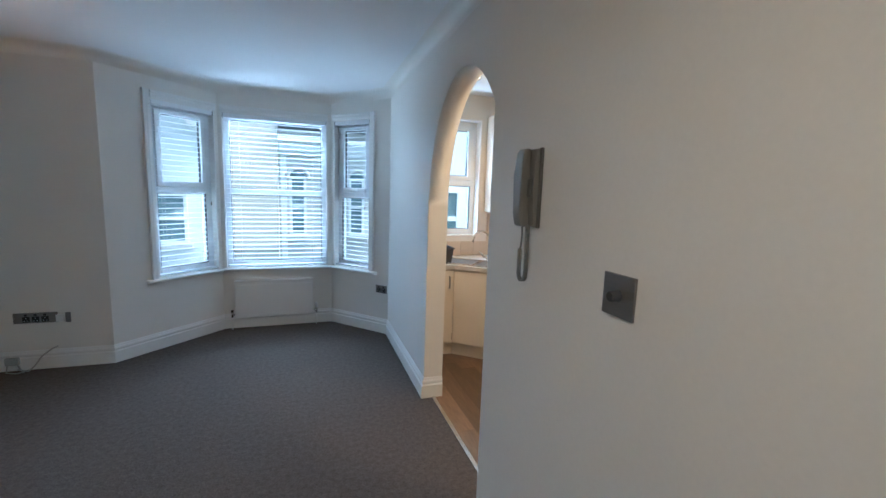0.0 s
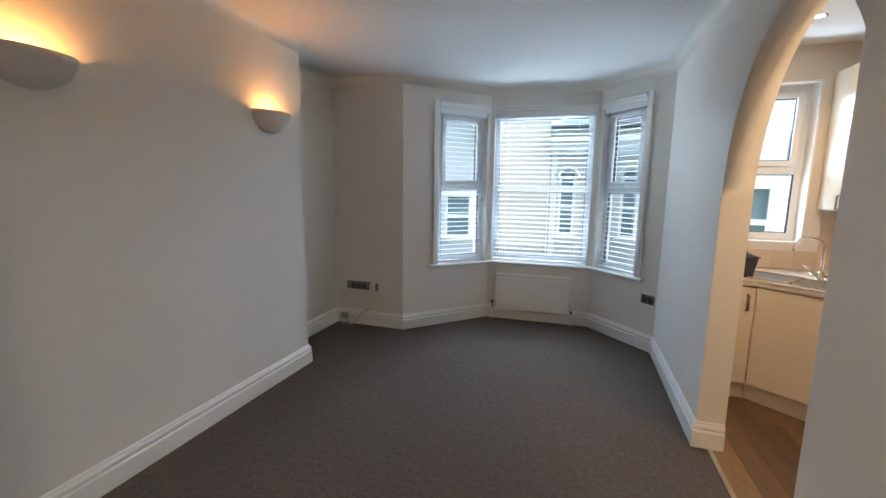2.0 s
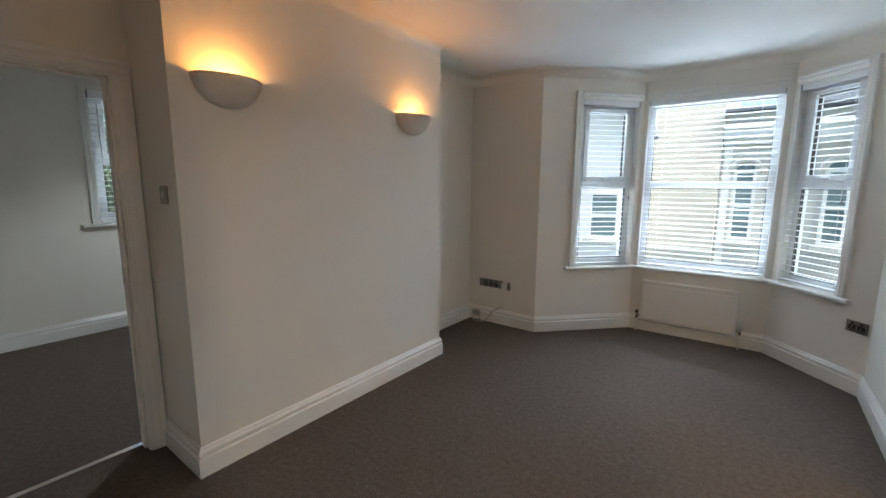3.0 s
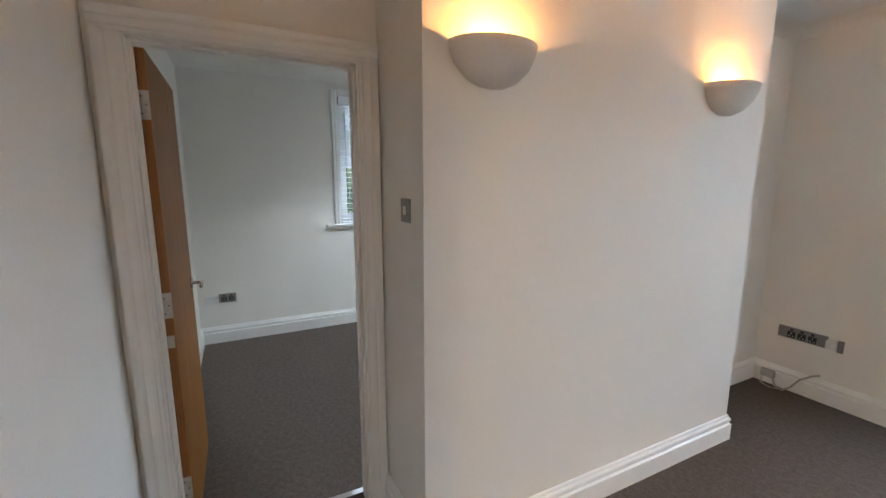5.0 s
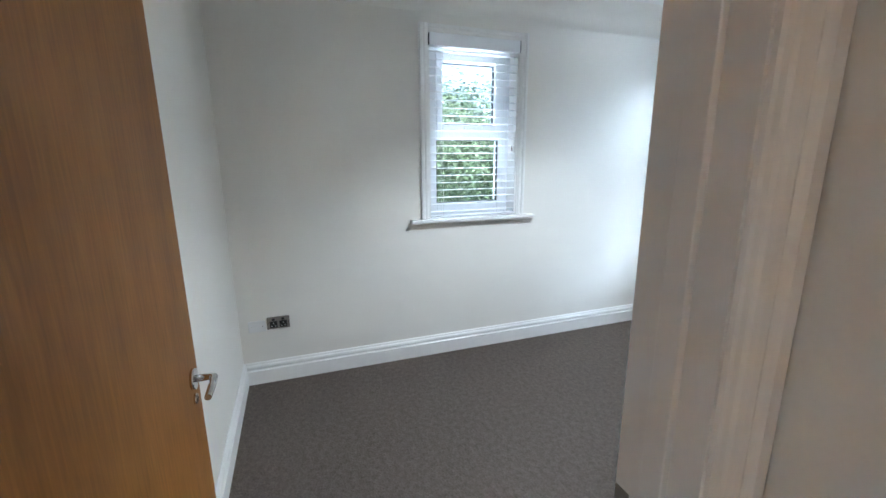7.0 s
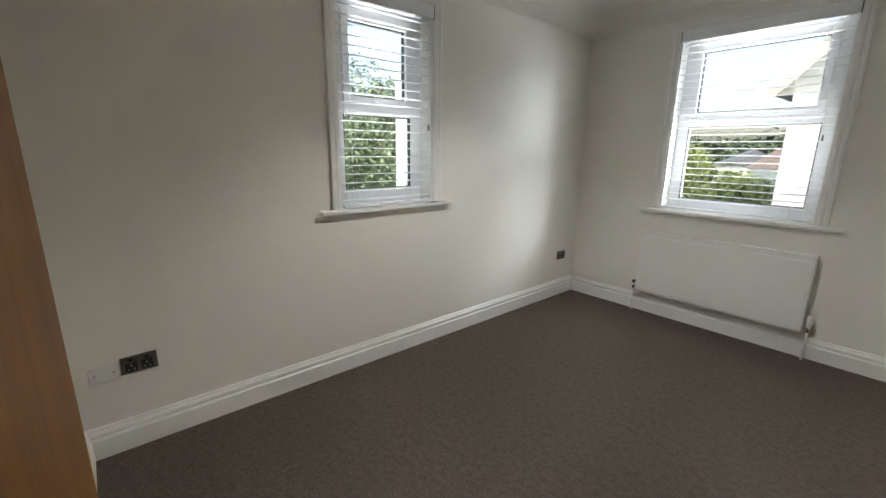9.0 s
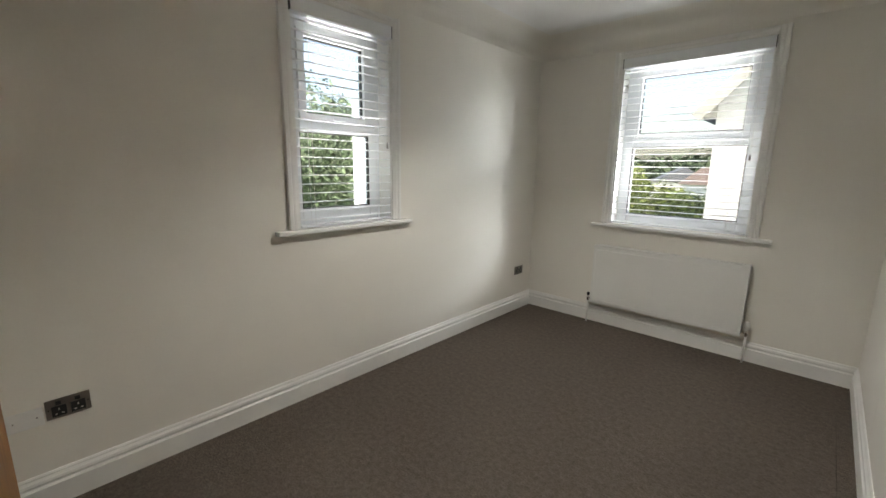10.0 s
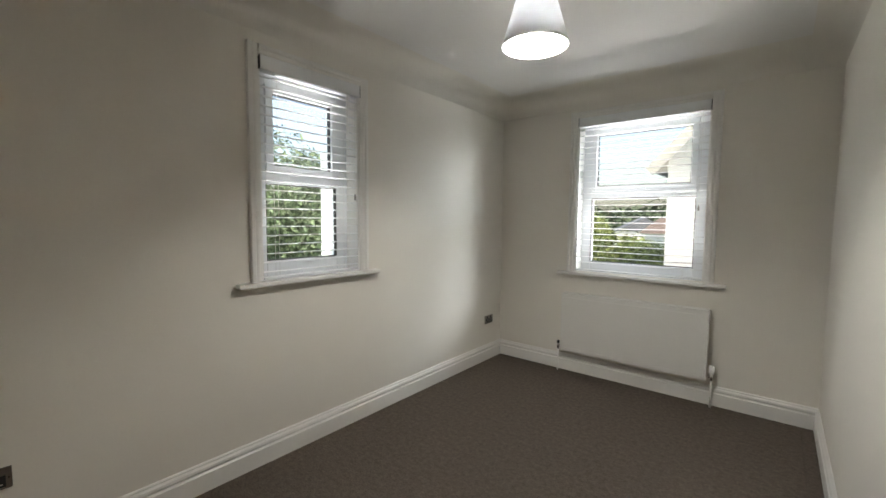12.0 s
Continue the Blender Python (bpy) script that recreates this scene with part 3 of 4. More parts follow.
for s in (1, -1):
    y = 0.040 if s > 0 else 0.0
    rose = part("rose", tube([(-0.69, y, 0.983), (-0.69, y + s * 0.009, 0.983)], 0.026, 24), CHROME, door, "round chrome rose")
    if s > 0:
        part("lever", tube([(-0.69, y, 0.983), (-0.69, y + s * 0.04, 0.983), (-0.684, y + s * 0.05, 0.983), (-0.66, y + s * 0.052, 0.982), (-0.59, y + s * 0.052, 0.980)], [0.009, 0.009, 0.0095, 0.009, 0.008], 14), CHROME, rose)
        part("escutcheon", tube([(-0.69, y, 0.928), (-0.69, y + s * 0.006, 0.928)], 0.013, 18), CHROME, door)


# ---- radiators ----
def radiator(m, width, height, z, label, fins):
    """A steel panel radiator: pressed front, top grille, side covers, brackets, valves and pipe tails. x along wall, y outward to the wall."""
    r = thing("radiator", m, label, "radiator")
    part("front_panel", blocks((0, width, 0, 0.018, z, z + height), (0.02, width - 0.02, -0.003, 0, z + 0.035, z + height - 0.035), bevel=0.003), RADI, r)
    part("back_panel", blocks((0.005, width - 0.005, 0.055, 0.07, z + 0.01, z + height - 0.01), bevel=0.003), RADI, r)
    for x in (-0.002, width - 0.002):
        part("side_cover", blocks((x, x + 0.004, 0.002, 0.07, z + 0.01, z + height + 0.004)), RADI, r)
    part("top_rail", blocks((0, width, -0.004, 0.006, z + height - 0.006, z + height + 0.008), (0, width, 0.066, 0.074, z + height - 0.004, z + height + 0.008), bevel=0.002), RADI, r)
    first = None
    n = int(width / 0.03)
    for i in range(n):
        x = 0.015 + i * (width - 0.03) / n
        if first is None:
            first = part("fin", blocks((0, 0.016, 0.006, 0.066, z + height - 0.002, z + height + 0.004)), RADI, r, "", Matrix.Translation((x, 0, 0)))
        else:
            again(first, Matrix.Translation((x, 0, 0)))
    for x, big in ((-0.035, False), (width + 0.035, True)):
        part("valve", tube([(x, 0.035, z + 0.0), (x, 0.035, z + 0.03), (x, 0.035, z + 0.055)], [0.011, 0.014, 0.011], 12), CHROME, r, "small chrome radiator valve")
        part("union", tube([(x, 0.035, z + 0.03), (0.0 if x < 0 else width, 0.035, z + 0.03)], 0.009, 10), CHROME, r)
        part("pipe", tube([(x, 0.035, 0.0), (x, 0.035, z + 0.01)], 0.0075, 10), GLOSS, r)
        if big:
            part("valve_head", tube([(x, 0.035, z + 0.055), (x, 0.035, z + 0.06), (x, 0.035, z + 0.115), (x, 0.035, z + 0.12)], [0.014, 0.019, 0.018, 0.012], 16), WHITEP, r, "white thermostatic valve head")
        else:
            part("valve_cap", tube([(x, 0.035, z + 0.055), (x, 0.035, z + 0.08)], 0.013, 12), BLACK, r)
    part("bracket", blocks((0.1, 0.13, 0.07, 0.098, z + 0.05, z + height - 0.05), (width - 0.13, width - 0.1, 0.07, 0.098, z + 0.05, z + height - 0.05)), RADI, r)
    return r


radiator(mC @ Matrix.Translation((0.12, -0.099, 0)), 0.80, 0.395, 0.135, "white steel panel radiator under the bay window", 26)
radiator(Matrix.Translation((-4.51, BY - 0.099, 0)), 1.185, 0.55, 0.21, "wide white steel panel radiator under bedroom window", 38)


# ---- wall lights ----
def sconce(y):
    s = thing("wall_light", Matrix.Translation((-2.2, y, 1.84)), "white plaster half-bowl uplighter glowing warm on wall", "wall light", "wall uplighters")
    prof = [(0.004, 0.0), (0.05, 0.004), (0.10, 0.025), (0.142, 0.065), (0.163, 0.11), (0.168, 0.14), (0.160, 0.141), (0.152, 0.11), (0.13, 0.068), (0.09, 0.035), (0.004, 0.014)]
    bm = turned(prof, 40, math.pi, -math.pi / 2)
    bmesh.ops.transform(bm, matrix=Matrix.Diagonal((0.78, 1, 1, 1)), verts=bm.verts[:])
    part("bowl", bm, PLASTER, s)
    part("lamp_holder", tube([(0.0, 0, 0.07), (0.05, 0, 0.07), (0.07, 0, 0.075)], 0.012, 12), WHITEP, s)
    part("bulb", tube([(0.07, 0, 0.06), (0.07, 0, 0.075), (0.07, 0, 0.09)], [0.006, 0.014, 0.006], 12), WBULB, s, "glowing warm bulb")
    return s


sconce(1.66)
sconce(3.01)


# ---- plates on the walls ----
def flat(p, normal_deg, z):
    """Pose on a wall: local x to the right as seen from the room, y into the wall, z up."""
    return pose(p[0], p[1], z, 0, 0, normal_deg)


def socket(m, width, label, holes=2, mat=STEEL, dark=True):
    s = thing("wall_socket", m, label, "socket")
    part("plate", blocks((-width / 2, width / 2, -0.006, 0, -0.043, 0.043), bevel=0.0015), mat, s)
    for i in range(holes):
        x = (i - (holes - 1) / 2) * 0.062 + (0.0)
        ins = part("insert", blocks((x - 0.024, x + 0.024, -0.0085, -0.005, -0.034, 0.012), bevel=0.001), BLACK if dark else WHITEP, s)
        for dx, dz, w, h in ((0, -0.002, 0.004, 0.009), (-0.011, -0.022, 0.008, 0.004), (0.011, -0.022, 0.008, 0.004)):
            part("pin_slot", blocks((x + dx - w / 2, x + dx + w / 2, -0.0092, -0.0084, dz - h / 2, dz + h / 2)), WHITEP if dark else BLACK, ins)
        part("rocker", blocks((x - 0.009, x + 0.009, -0.0105, -0.005, 0.017, 0.033), bevel=0.001), BLACK if dark else WHITEP, s)
    for x in (-width / 2 + 0.009, width / 2 - 0.009):
        part("screw", tube([(x, -0.005, 0), (x, -0.0072, 0)], 0.003, 10), CHROME, s)
    return s


# alcove: a wide media plate with a white plug beside it
socket(flat((-2.30, 4.409), 0, 0.43), 0.29, "long brushed steel socket plate on the alcove wall", 3)
plug = thing("plug_adaptor", flat((-2.13, 4.404), 0, 0.425), "white plastic plug pushed into socket plate", "plug")
part("body", blocks((-0.028, 0.028, -0.03, 0.004, -0.03, 0.03), bevel=0.006), WHITEP, plug)
part("side_plate", blocks((0.03, 0.062, -0.012, 0.004, -0.042, 0.042), bevel=0.003), STEEL, plug)
ab = thing("aerial_cable", Matrix.Translation((-2.46, 4.385, 0)), "loose grey cable and junction box at the skirting", "cable")
part("junction_box", blocks((-0.045, 0.045, -0.03, 0.003, 0.055, 0.115), bevel=0.008), CABLE, ab)
pts = [(0.03, -0.02, 0.07), (0.07, -0.05, 0.02), (0.12, -0.06, 0.012), (0.16, -0.05, 0.05), (0.20, -0.03, 0.12), (0.26, -0.01, 0.17), (0.30, 0.0, 0.19)]
part("lead", tube(pts, 0.006, 8), CABLE, ab)
part("lead", tube([(-0.03, -0.02, 0.06), (-0.02, -0.06, 0.012), (0.05, -0.08, 0.009), (0.10, -0.07, 0.012), (0.05, -0.05, 0.03)], 0.005, 8), CABLE, ab)

mS = mR @ Matrix.Translation((lenR - 0.09, -0.001, 0.485))
socket(mS, 0.146, "brushed steel double socket on the bay wall")
socket(flat((BX + 0.001, 0.70), 90, 0.428), 0.146, "brushed steel double socket on the bedroom wall")
bl = thing("blank_plate", flat((BX + 0.001, 0.565), 90, 0.415), "pale blank plastic plate beside bedroom socket", "wall plate")
part("plate", blocks((-0.055, 0.055, -0.006, 0, -0.04, 0.04), bevel=0.002), WHITEP, bl)
for x in (-0.035, 0.035):
    part("screw", tube([(x, -0.005, 0), (x, -0.0072, 0)], 0.003, 10), CHROME, bl)
socket(flat((BX + 0.001, 4.215), 90, 0.415), 0.146, "brushed steel double socket near the bedroom corner", 2)

sw = thing("light_switch", flat((-2.352, 1.401), 0, 1.42), "bronze brushed steel light switch with white rocker", "light switch")
part("plate", blocks((-0.044, 0.044, -0.006, 0, -0.044, 0.044), bevel=0.0015), STEEL, sw)
part("rocker", blocks((-0.009, 0.009, -0.011, -0.004, -0.016, 0.016), bevel=0.002), WHITEP, sw, "white rocker")
for x in (-0.033, 0.033):
    part("screw", tube([(x, -0.005, 0), (x, -0.0072, 0)], 0.003, 10), CHROME, sw)
dm = thing("dimmer_switch", flat((PX - 0.001, 0.989), -90, 1.338), "bronze steel dimmer switch plate with round knob", "dimmer switch")
part("plate", blocks((-0.046, 0.046, -0.006, 0, -0.046, 0.046), bevel=0.0015), STEEL, dm)
part("knob", tube([(0, -0.004, 0), (0, -0.009, 0), (0, -0.026, 0), (0, -0.028, 0)], [0.014, 0.012, 0.0115, 0.009], 20), BASKET, dm, "round dark steel knob")
for x in (-0.034, 0.034):
    part("screw", tube([(x, -0.005, 0), (x, -0.0072, 0)], 0.003, 10), STEEL, dm)

# ---- entry phone ----
ph = thing("entry_phone", flat((PX - 0.001, 1.356), -90, 1.452) @ Matrix.Scale(0.75, 4), "grey plastic entry phone with coiled cord on wall", "entry phone")


def rounded(points, x0, x1, bevel):
    """A side outline of (y, z) pulled out from x0 to x1."""
    bm = bmesh.new()
    a = [bm.verts.new((x0, y, z)) for y, z in points]
    b = [bm.verts.new((x1, y, z)) for y, z in points]
    bm.faces.new(a)
    bm.faces.new(b[::-1])
    for i in range(len(a)):
        j = (i + 1) % len(a)
        bm.faces.new((a[i], b[i], b[j], a[j]))
    bmesh.ops.bevel(bm, geom=bm.edges[:], offset=bevel, segments=3, profile=0.5, affect="EDGES")
    return bm


part("wall_base", rounded([(0, 0.0), (-0.012, 0.0), (-0.012, 0.30), (0, 0.30)], 0.030, 0.045, 0.002), PHONED, ph, "dark back edge")
part("base", rounded([(0, 0.004), (-0.026, 0.004), (-0.034, 0.14), (-0.026, 0.296), (0, 0.296)], -0.03, 0.036, 0.005), PHONE, ph)
part("hook_switch", blocks((0.004, 0.02, -0.042, -0.03, 0.115, 0.185), bevel=0.003), PHONED, ph, "dark recessed switch")
part("handset", rounded([(-0.022, 0.0), (-0.056, 0.002), (-0.066, 0.05), (-0.066, 0.2), (-0.06, 0.28), (-0.048, 0.30), (-0.026, 0.298), (-0.034, 0.225), (-0.036, 0.08)], -0.062, 0.004, 0.011), PHONE, ph)
coil, n = [], 58
for i in range(n * 8 + 1):
    f = i / (n * 8)
    a = f * 1.35 * math.pi + 0.1
    if f < 0.45:
        c = Vector((0.008, -0.03, -0.01 - 0.17 * f / 0.45))
    else:
        g = (f - 0.45) / 0.55
        ang = math.pi * min(g / 0.6, 1.0)
        c = Vector((-0.018 + 0.026 * math.cos(ang), -0.03, -0.18 - 0.035 * math.sin(ang) + max(0, g - 0.6) / 0.4 * 0.09))
    w = 2 * math.pi * i / 8
    coil.append(c + Vector((0.0075 * math.cos(w), 0.0075 * math.sin(w), 0.002 * math.cos(w))))
part("coiled_cord", tube(coil, 0.0025, 5), PHONE, ph)
part("cord_tail", tube([(-0.044, -0.03, -0.09), (-0.034, -0.032, -0.075), (-0.022, -0.036, -0.03), (-0.02, -0.04, 0.004)], 0.0035, 8), PHONE, ph)
part("cord_grommet", tube([(0.008, -0.03, 0.01), (0.008, -0.03, -0.014)], [0.011, 0.009], 12), PHONE, ph)

# ---- bedroom pendant ----
pd = thing("pendant_lamp", Matrix.Translation((-3.87, 2.44, HB)), "lit pendant lamp with white tapered fabric shade", "pendant lamp")
part("ceiling_rose", tube([(0, 0, 0.0), (0, 0, -0.02), (0, 0, -0.028)], [0.045, 0.042, 0.02], 24), WHITEP, pd)
part("flex", tube([(0, 0, -0.02), (0, 0, -0.2)], 0.0035, 8), WHITEP, pd)
sh = part("shade", turned([(0.153, -0.402), (0.090, -0.182), (0.088, -0.182), (0.151, -0.402), (0.153, -0.402)], 48), SHADE, pd)
part("rim", turned([(0.1545, -0.405), (0.1545, -0.397), (0.1505, -0.397), (0.1505, -0.405), (0.1545, -0.405)], 48), UPVC, sh)
part("lamp_holder", tube([(0, 0, -0.175), (0, 0, -0.25)], [0.018, 0.02], 16), WHITEP, pd)
for a in range(3):
    c, s = math.cos(a * 2.094), math.sin(a * 2.094)
    part("spider_wire", tube([(0.018 * c, 0.018 * s, -0.185), (0.089 * c, 0.089 * s, -0.184)], 0.0015, 6), WHITEP, sh)
part("bulb", turned([(0.012, -0.252), (0.02, -0.27), (0.032, -0.345), (0.02, -0.365), (0.0, -0.37)], 24), BULB, pd, "glowing white bulb").visible_shadow = False


# ---- kitchen ----
def cabinet_front(p0, p1, z0, z1, name, label, body, handle_at, panels=1):
    """A unit with its door; p0 to p1 is the front edge, the unit lies to the left of that way."""
    m, w = along(p0, p1)
    c = thing(name, m, label, "kitchen cabinet", "kitchen units")
    bx = body(w)
    part("body", blocks((bx[0], bx[1], 0.03, bx[3], z0, z1)), KITCH, c)
    d = part("door", blocks((0.006, w - 0.006, -0.02, -0.001, z0 + 0.004, z1 - 0.008), bevel=0.003), KITCH, c)
    hx = handle_at if handle_at >= 0 else w + handle_at
    hz = z1 - 0.12 if z0 < 1 else z0 + 0.12
    part("handle", tube([(hx, -0.02, hz + 0.055), (hx, -0.042, hz + 0.05), (hx, -0.045, hz), (hx, -0.042, hz - 0.05), (hx, -0.02, hz - 0.055)], [0.006, 0.007, 0.008, 0.007, 0.006], 10), STEEL, d, "brushed steel bow handle")
    if z0 < 1:
        part("plinth", blocks((-0.022, w + 0.022, 0.045, 0.06, 0, z0 - 0.002)), KITCH, c, "cream plinth")
    return c


KF = 3.86
cabinet_front((0.78, KF), (1.105, KF), 0.135, 0.845, "base_cabinet", "cream base cabinet under the worktop by the arch", lambda w: (0.0, w, 0, 0.55), -0.05)
cabinet_front((1.11, KF), (1.46, 3.56), 0.135, 0.845, "corner_cabinet", "cream diagonal corner cabinet under the sink", lambda w: (0.0, w, 0, 0.30), -0.05)
ov = thing("oven_unit", Matrix.Translation((1.47, 2.95, 0)), "dark brown fronted appliance beside the corner cabinet", "oven")
part("body", blocks((0.03, 0.49, 0, 0.595, 0.1, 0.845)), KITCH, ov)
part("front", blocks((0.0, 0.03, 0.0, 0.595, 0.135, 0.845), bevel=0.004), DARKWOOD, ov)
part("handle", tube([(-0.03, 0.05, 0.72), (-0.03, 0.55, 0.72)], 0.008, 10), STEEL, ov)
part("plinth", blocks((0.06, 0.08, 0, 0.595, 0, 0.1)), KITCH, ov)
for p0, p1 in (((1.655, 4.44), (1.655, 4.10)), ((1.655, 4.095), (1.655, 3.76))):
    m, w = along(p0, p1)
    c = thing("wall_cabinet", m, "glossy cream wall cabinet on the kitchen wall", "kitchen cabinet", "wall cabinets")
    part("body", blocks((0, w, 0, 0.31, 1.36, 2.36)), KITCH, c)
    d = part("door", blocks((0.002, w - 0.002, -0.019, -0.001, 1.363, 2.357), bevel=0.003), KITCH, c)
    part("handle", tube([(w - 0.05, -0.019, 1.47), (w - 0.05, -0.042, 1.465), (w - 0.05, -0.042, 1.375), (w - 0.05, -0.019, 1.37)], 0.006, 8), STEEL, d, "slim steel handle")
# worktop: solid slab round the diagonal corner, no hole under the bowls
bm = bmesh.new()
plan = [(0.78, 4.44), (0.78, 3.83), (1.10, 3.83), (1.44, 3.54), (1.44, 2.95), (1.965, 2.95), (1.965, 4.44)]
lo = [bm.verts.new((x, y, 0.848)) for x, y in plan]
hi = [bm.verts.new((x, y, 0.885)) for x, y in plan]
bm.faces.new(lo[::-1])
bm.faces.new(hi)
for i in range(len(plan)):
    j = (i + 1) % len(plan)
    bm.faces.new((lo[i], lo[j], hi[j], hi[i]))
bmesh.ops.bevel(bm, geom=[e for e in bm.edges if abs(e.verts[0].co.z - e.verts[1].co.z) < 0.001], offset=0.006, segments=2, affect="EDGES")
wt = thing("worktop", Matrix.Identity(4), "pale laminate worktop with rolled edge", "worktop")
part("slab", bm, WORKTOP, wt)
mSink = pose(1.36, 3.90, 0.8855, 0, 0, -40)
sk = thing("kitchen_sink", mSink, "stainless steel sink with two bowls in worktop", "sink")
part("rim", blocks((-0.36, 0.36, -0.20, 0.20, 0.0, 0.004), bevel=0.0015), CHROME, sk)
# flat plates; darker steel stands in for the hollow bowls
for x0, x1 in ((-0.32, -0.02), (0.02, 0.20)):
    part("bowl", blocks((x0, x1, -0.15, 0.12, 0.0035, 0.0062), bevel=0.001), STEEL, sk, "flat dark steel plate in place of a bowl")
    part("bowl_rim", blocks((x0 - 0.01, x0, -0.16, 0.13, 0.004, 0.009), (x1, x1 + 0.01, -0.16, 0.13, 0.004, 0.009), (x0, x1, -0.16, -0.15, 0.004, 0.009), (x0, x1, 0.12, 0.13, 0.004, 0.009)), CHROME, sk)
tp = thing("mixer_tap", mSink @ Matrix.Translation((0.06, 0.165, 0.004)), "chrome swan-neck mixer tap with two levers", "tap")
part("base", tube([(0, 0, 0), (0, 0, 0.012), (0, 0, 0.05), (0, 0, 0.06)], [0.026, 0.02, 0.02, 0.012], 18), CHROME, tp)
neck = [(0, 0, 0.05), (0, 0, 0.22)] + [(-0.07 + 0.07 * math.cos(a), -0.04 + 0.04 * math.cos(a), 0.22 + 0.075 * math.sin(a)) for a in (math.pi * k / 12 for k in range(1, 13))] + [(-0.142, -0.081, 0.19)]
part("spout", tube(neck, 0.010, 12), CHROME, tp)
for s in (-1, 1):
    part("lever", tube([(s * 0.015, 0, 0.03), (s * 0.05, 0, 0.04), (s * 0.058, 0, 0.062), (s * 0.062, 0, 0.068), (s * 0.10, 0, 0.085)], [0.010, 0.012, 0.012, 0.007, 0.006], 10), CHROME, tp)
bk = thing("washing_up_basket", Matrix.Translation((1.02, 4.02, 0.8855)), "dark grey plastic basket standing on the worktop", "basket")
bm = turned([(0.0, 0.002), (0.115, 0.002), (0.14, 0.14), (0.152, 0.142), (0.152, 0.15), (0.132, 0.15), (0.108, 0.012), (0.0, 0.012)], 4, start=math.pi / 4)
for f in bm.faces:
    f.smooth = False
part("tub", bm, BASKET, bk)
part("item", tube([(0.02, 0.0, 0.012), (0.04, 0.02, 0.17)], [0.03, 0.035], 10), BLACK, bk, "dark items inside")
sp = thing("ceiling_spotlight", Matrix.Translation((1.25, 3.86, H)), "recessed ceiling spotlight, lit warm white", "spotlight", "ceiling spotlights")
part("ring", turned([(0.030, -0.004), (0.044, -0.004), (0.044, 0.0), (0.030, 0.0), (0.030, -0.004)], 28), CHROME, sp)
part("lens", turned([(0.0, -0.0015), (0.030, -0.0015)], 28), KBULB, sp, "glowing lens").visible_shadow = False
# unseen copies added: two in the kitchen, one in the hall
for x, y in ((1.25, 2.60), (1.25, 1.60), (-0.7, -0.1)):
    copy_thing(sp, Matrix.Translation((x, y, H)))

# ---- the street and gardens outside ----
GZ = -3.4
setting("ground", blocks((-400, 400, -400, 500, GZ - 1, GZ)), GRASS, "grassy ground reaching to the horizon", "ground")
setting("road", blocks((-30, 40, 9.0, 14.5, GZ, GZ + 0.02)), ASPH, "asphalt side street in front of the bay", "road")


def facade_window(house, x, y, z, w, h, arched=False):
    wd = thing_part("window", house, (x, y, z))
    part("frame", blocks((-w / 2, w / 2, -0.06, 0.02, 0, 0.09), (-w / 2, w / 2, -0.06, 0.02, h - 0.09, h), (-w / 2, -w / 2 + 0.09, -0.06, 0.02, 0.09, h - 0.09), (w / 2 - 0.09, w / 2, -0.06, 0.02, 0.09, h - 0.09), (-w / 2, w / 2, -0.07, 0.02, h * 0.5 - 0.05, h * 0.5 + 0.05)), WHITER, wd)
    part("pane", blocks((-w / 2 + 0.05, w / 2 - 0.05, -0.015, 0.0, 0.05, h - 0.05)), DARKGL, wd)
    part("sill", blocks((-w / 2 - 0.12, w / 2 + 0.12, -0.18, 0.0, -0.14, -0.02)), STONE, wd)
    if arched:
        bm = turned([(w / 2 - 0.02, 0), (w / 2 + 0.14, 0), (w / 2 + 0.14, 0.12), (w / 2 - 0.02, 0.12), (w / 2 - 0.02, 0)], 18, math.pi)
        part("arch_hood", bm, STONE, wd, "", pose(0, -0.002, h - 0.05, 90))
        bm = turned([(0.0, 0), (w / 2 - 0.02, 0), (w / 2 - 0.02, 0.05), (0.0, 0.05)], 18, math.pi)
        part("fanlight", bm, DARKGL, wd, "", pose(0, -0.002, h - 0.05, 90))
    return wd


def thing_part(name, parent, at):
    """A part that stands for a group of sub-parts: its stone surround is the mesh."""
    ob = new(name, mesh_of(name, blocks((-0.02, 0.02, 0.0, 0.02, -0.02, 0.0)), STONE))
    ob.parent = parent
    ob.matrix_basis = Matrix.Translation(at)
    return ob


FY = 15.0
h1 = thing("terraced_house", Matrix.Translation((0, FY, GZ)), "cream rendered house wall across the street", "house")
part("wall", blocks((-3.19, -1.07, 0, 8, 0, 9.5)), RENDER_, h1)
part("roof", blocks((-3.19, -0.9, -0.3, 8.2, 9.5, 9.8)), SLATE, h1)
part("string_course", blocks((-3.19, -1.07, -0.06, 0, 2.9, 3.05)), STONE, h1)
h2 = thing("terraced_house", Matrix.Translation((0, FY + 0.3, GZ)), "pale stone house with arched window and cornice", "house")
part("wall", blocks((-1.06, 9.0, 0, 8, 0, 6.9)), STONE, h2)
part("cornice", blocks((-1.05, 9.1, -0.35, 0, 6.2, 6.45), (-1.05, 9.1, -0.2, 0, 6.05, 6.2), (-1.05, 9.1, -0.5, 0, 6.45, 6.6), bevel=0.02), WHITER, h2)
bm = bmesh.new()
box(bm, -1.05, 9.2, -0.55, 8, 6.92, 7.0)
for v in box(bm, 0.5, 9.1, -0.4, 8, 7.0, 8.9):
    if v.co.z > 8 and v.co.y < 0:
        v.co.y = 3.5
part("roof", bm, SLATE, h2)
part("pilaster", blocks((-1.0, -0.82, -0.10, 0, 0, 6.05)), WHITER, h2)
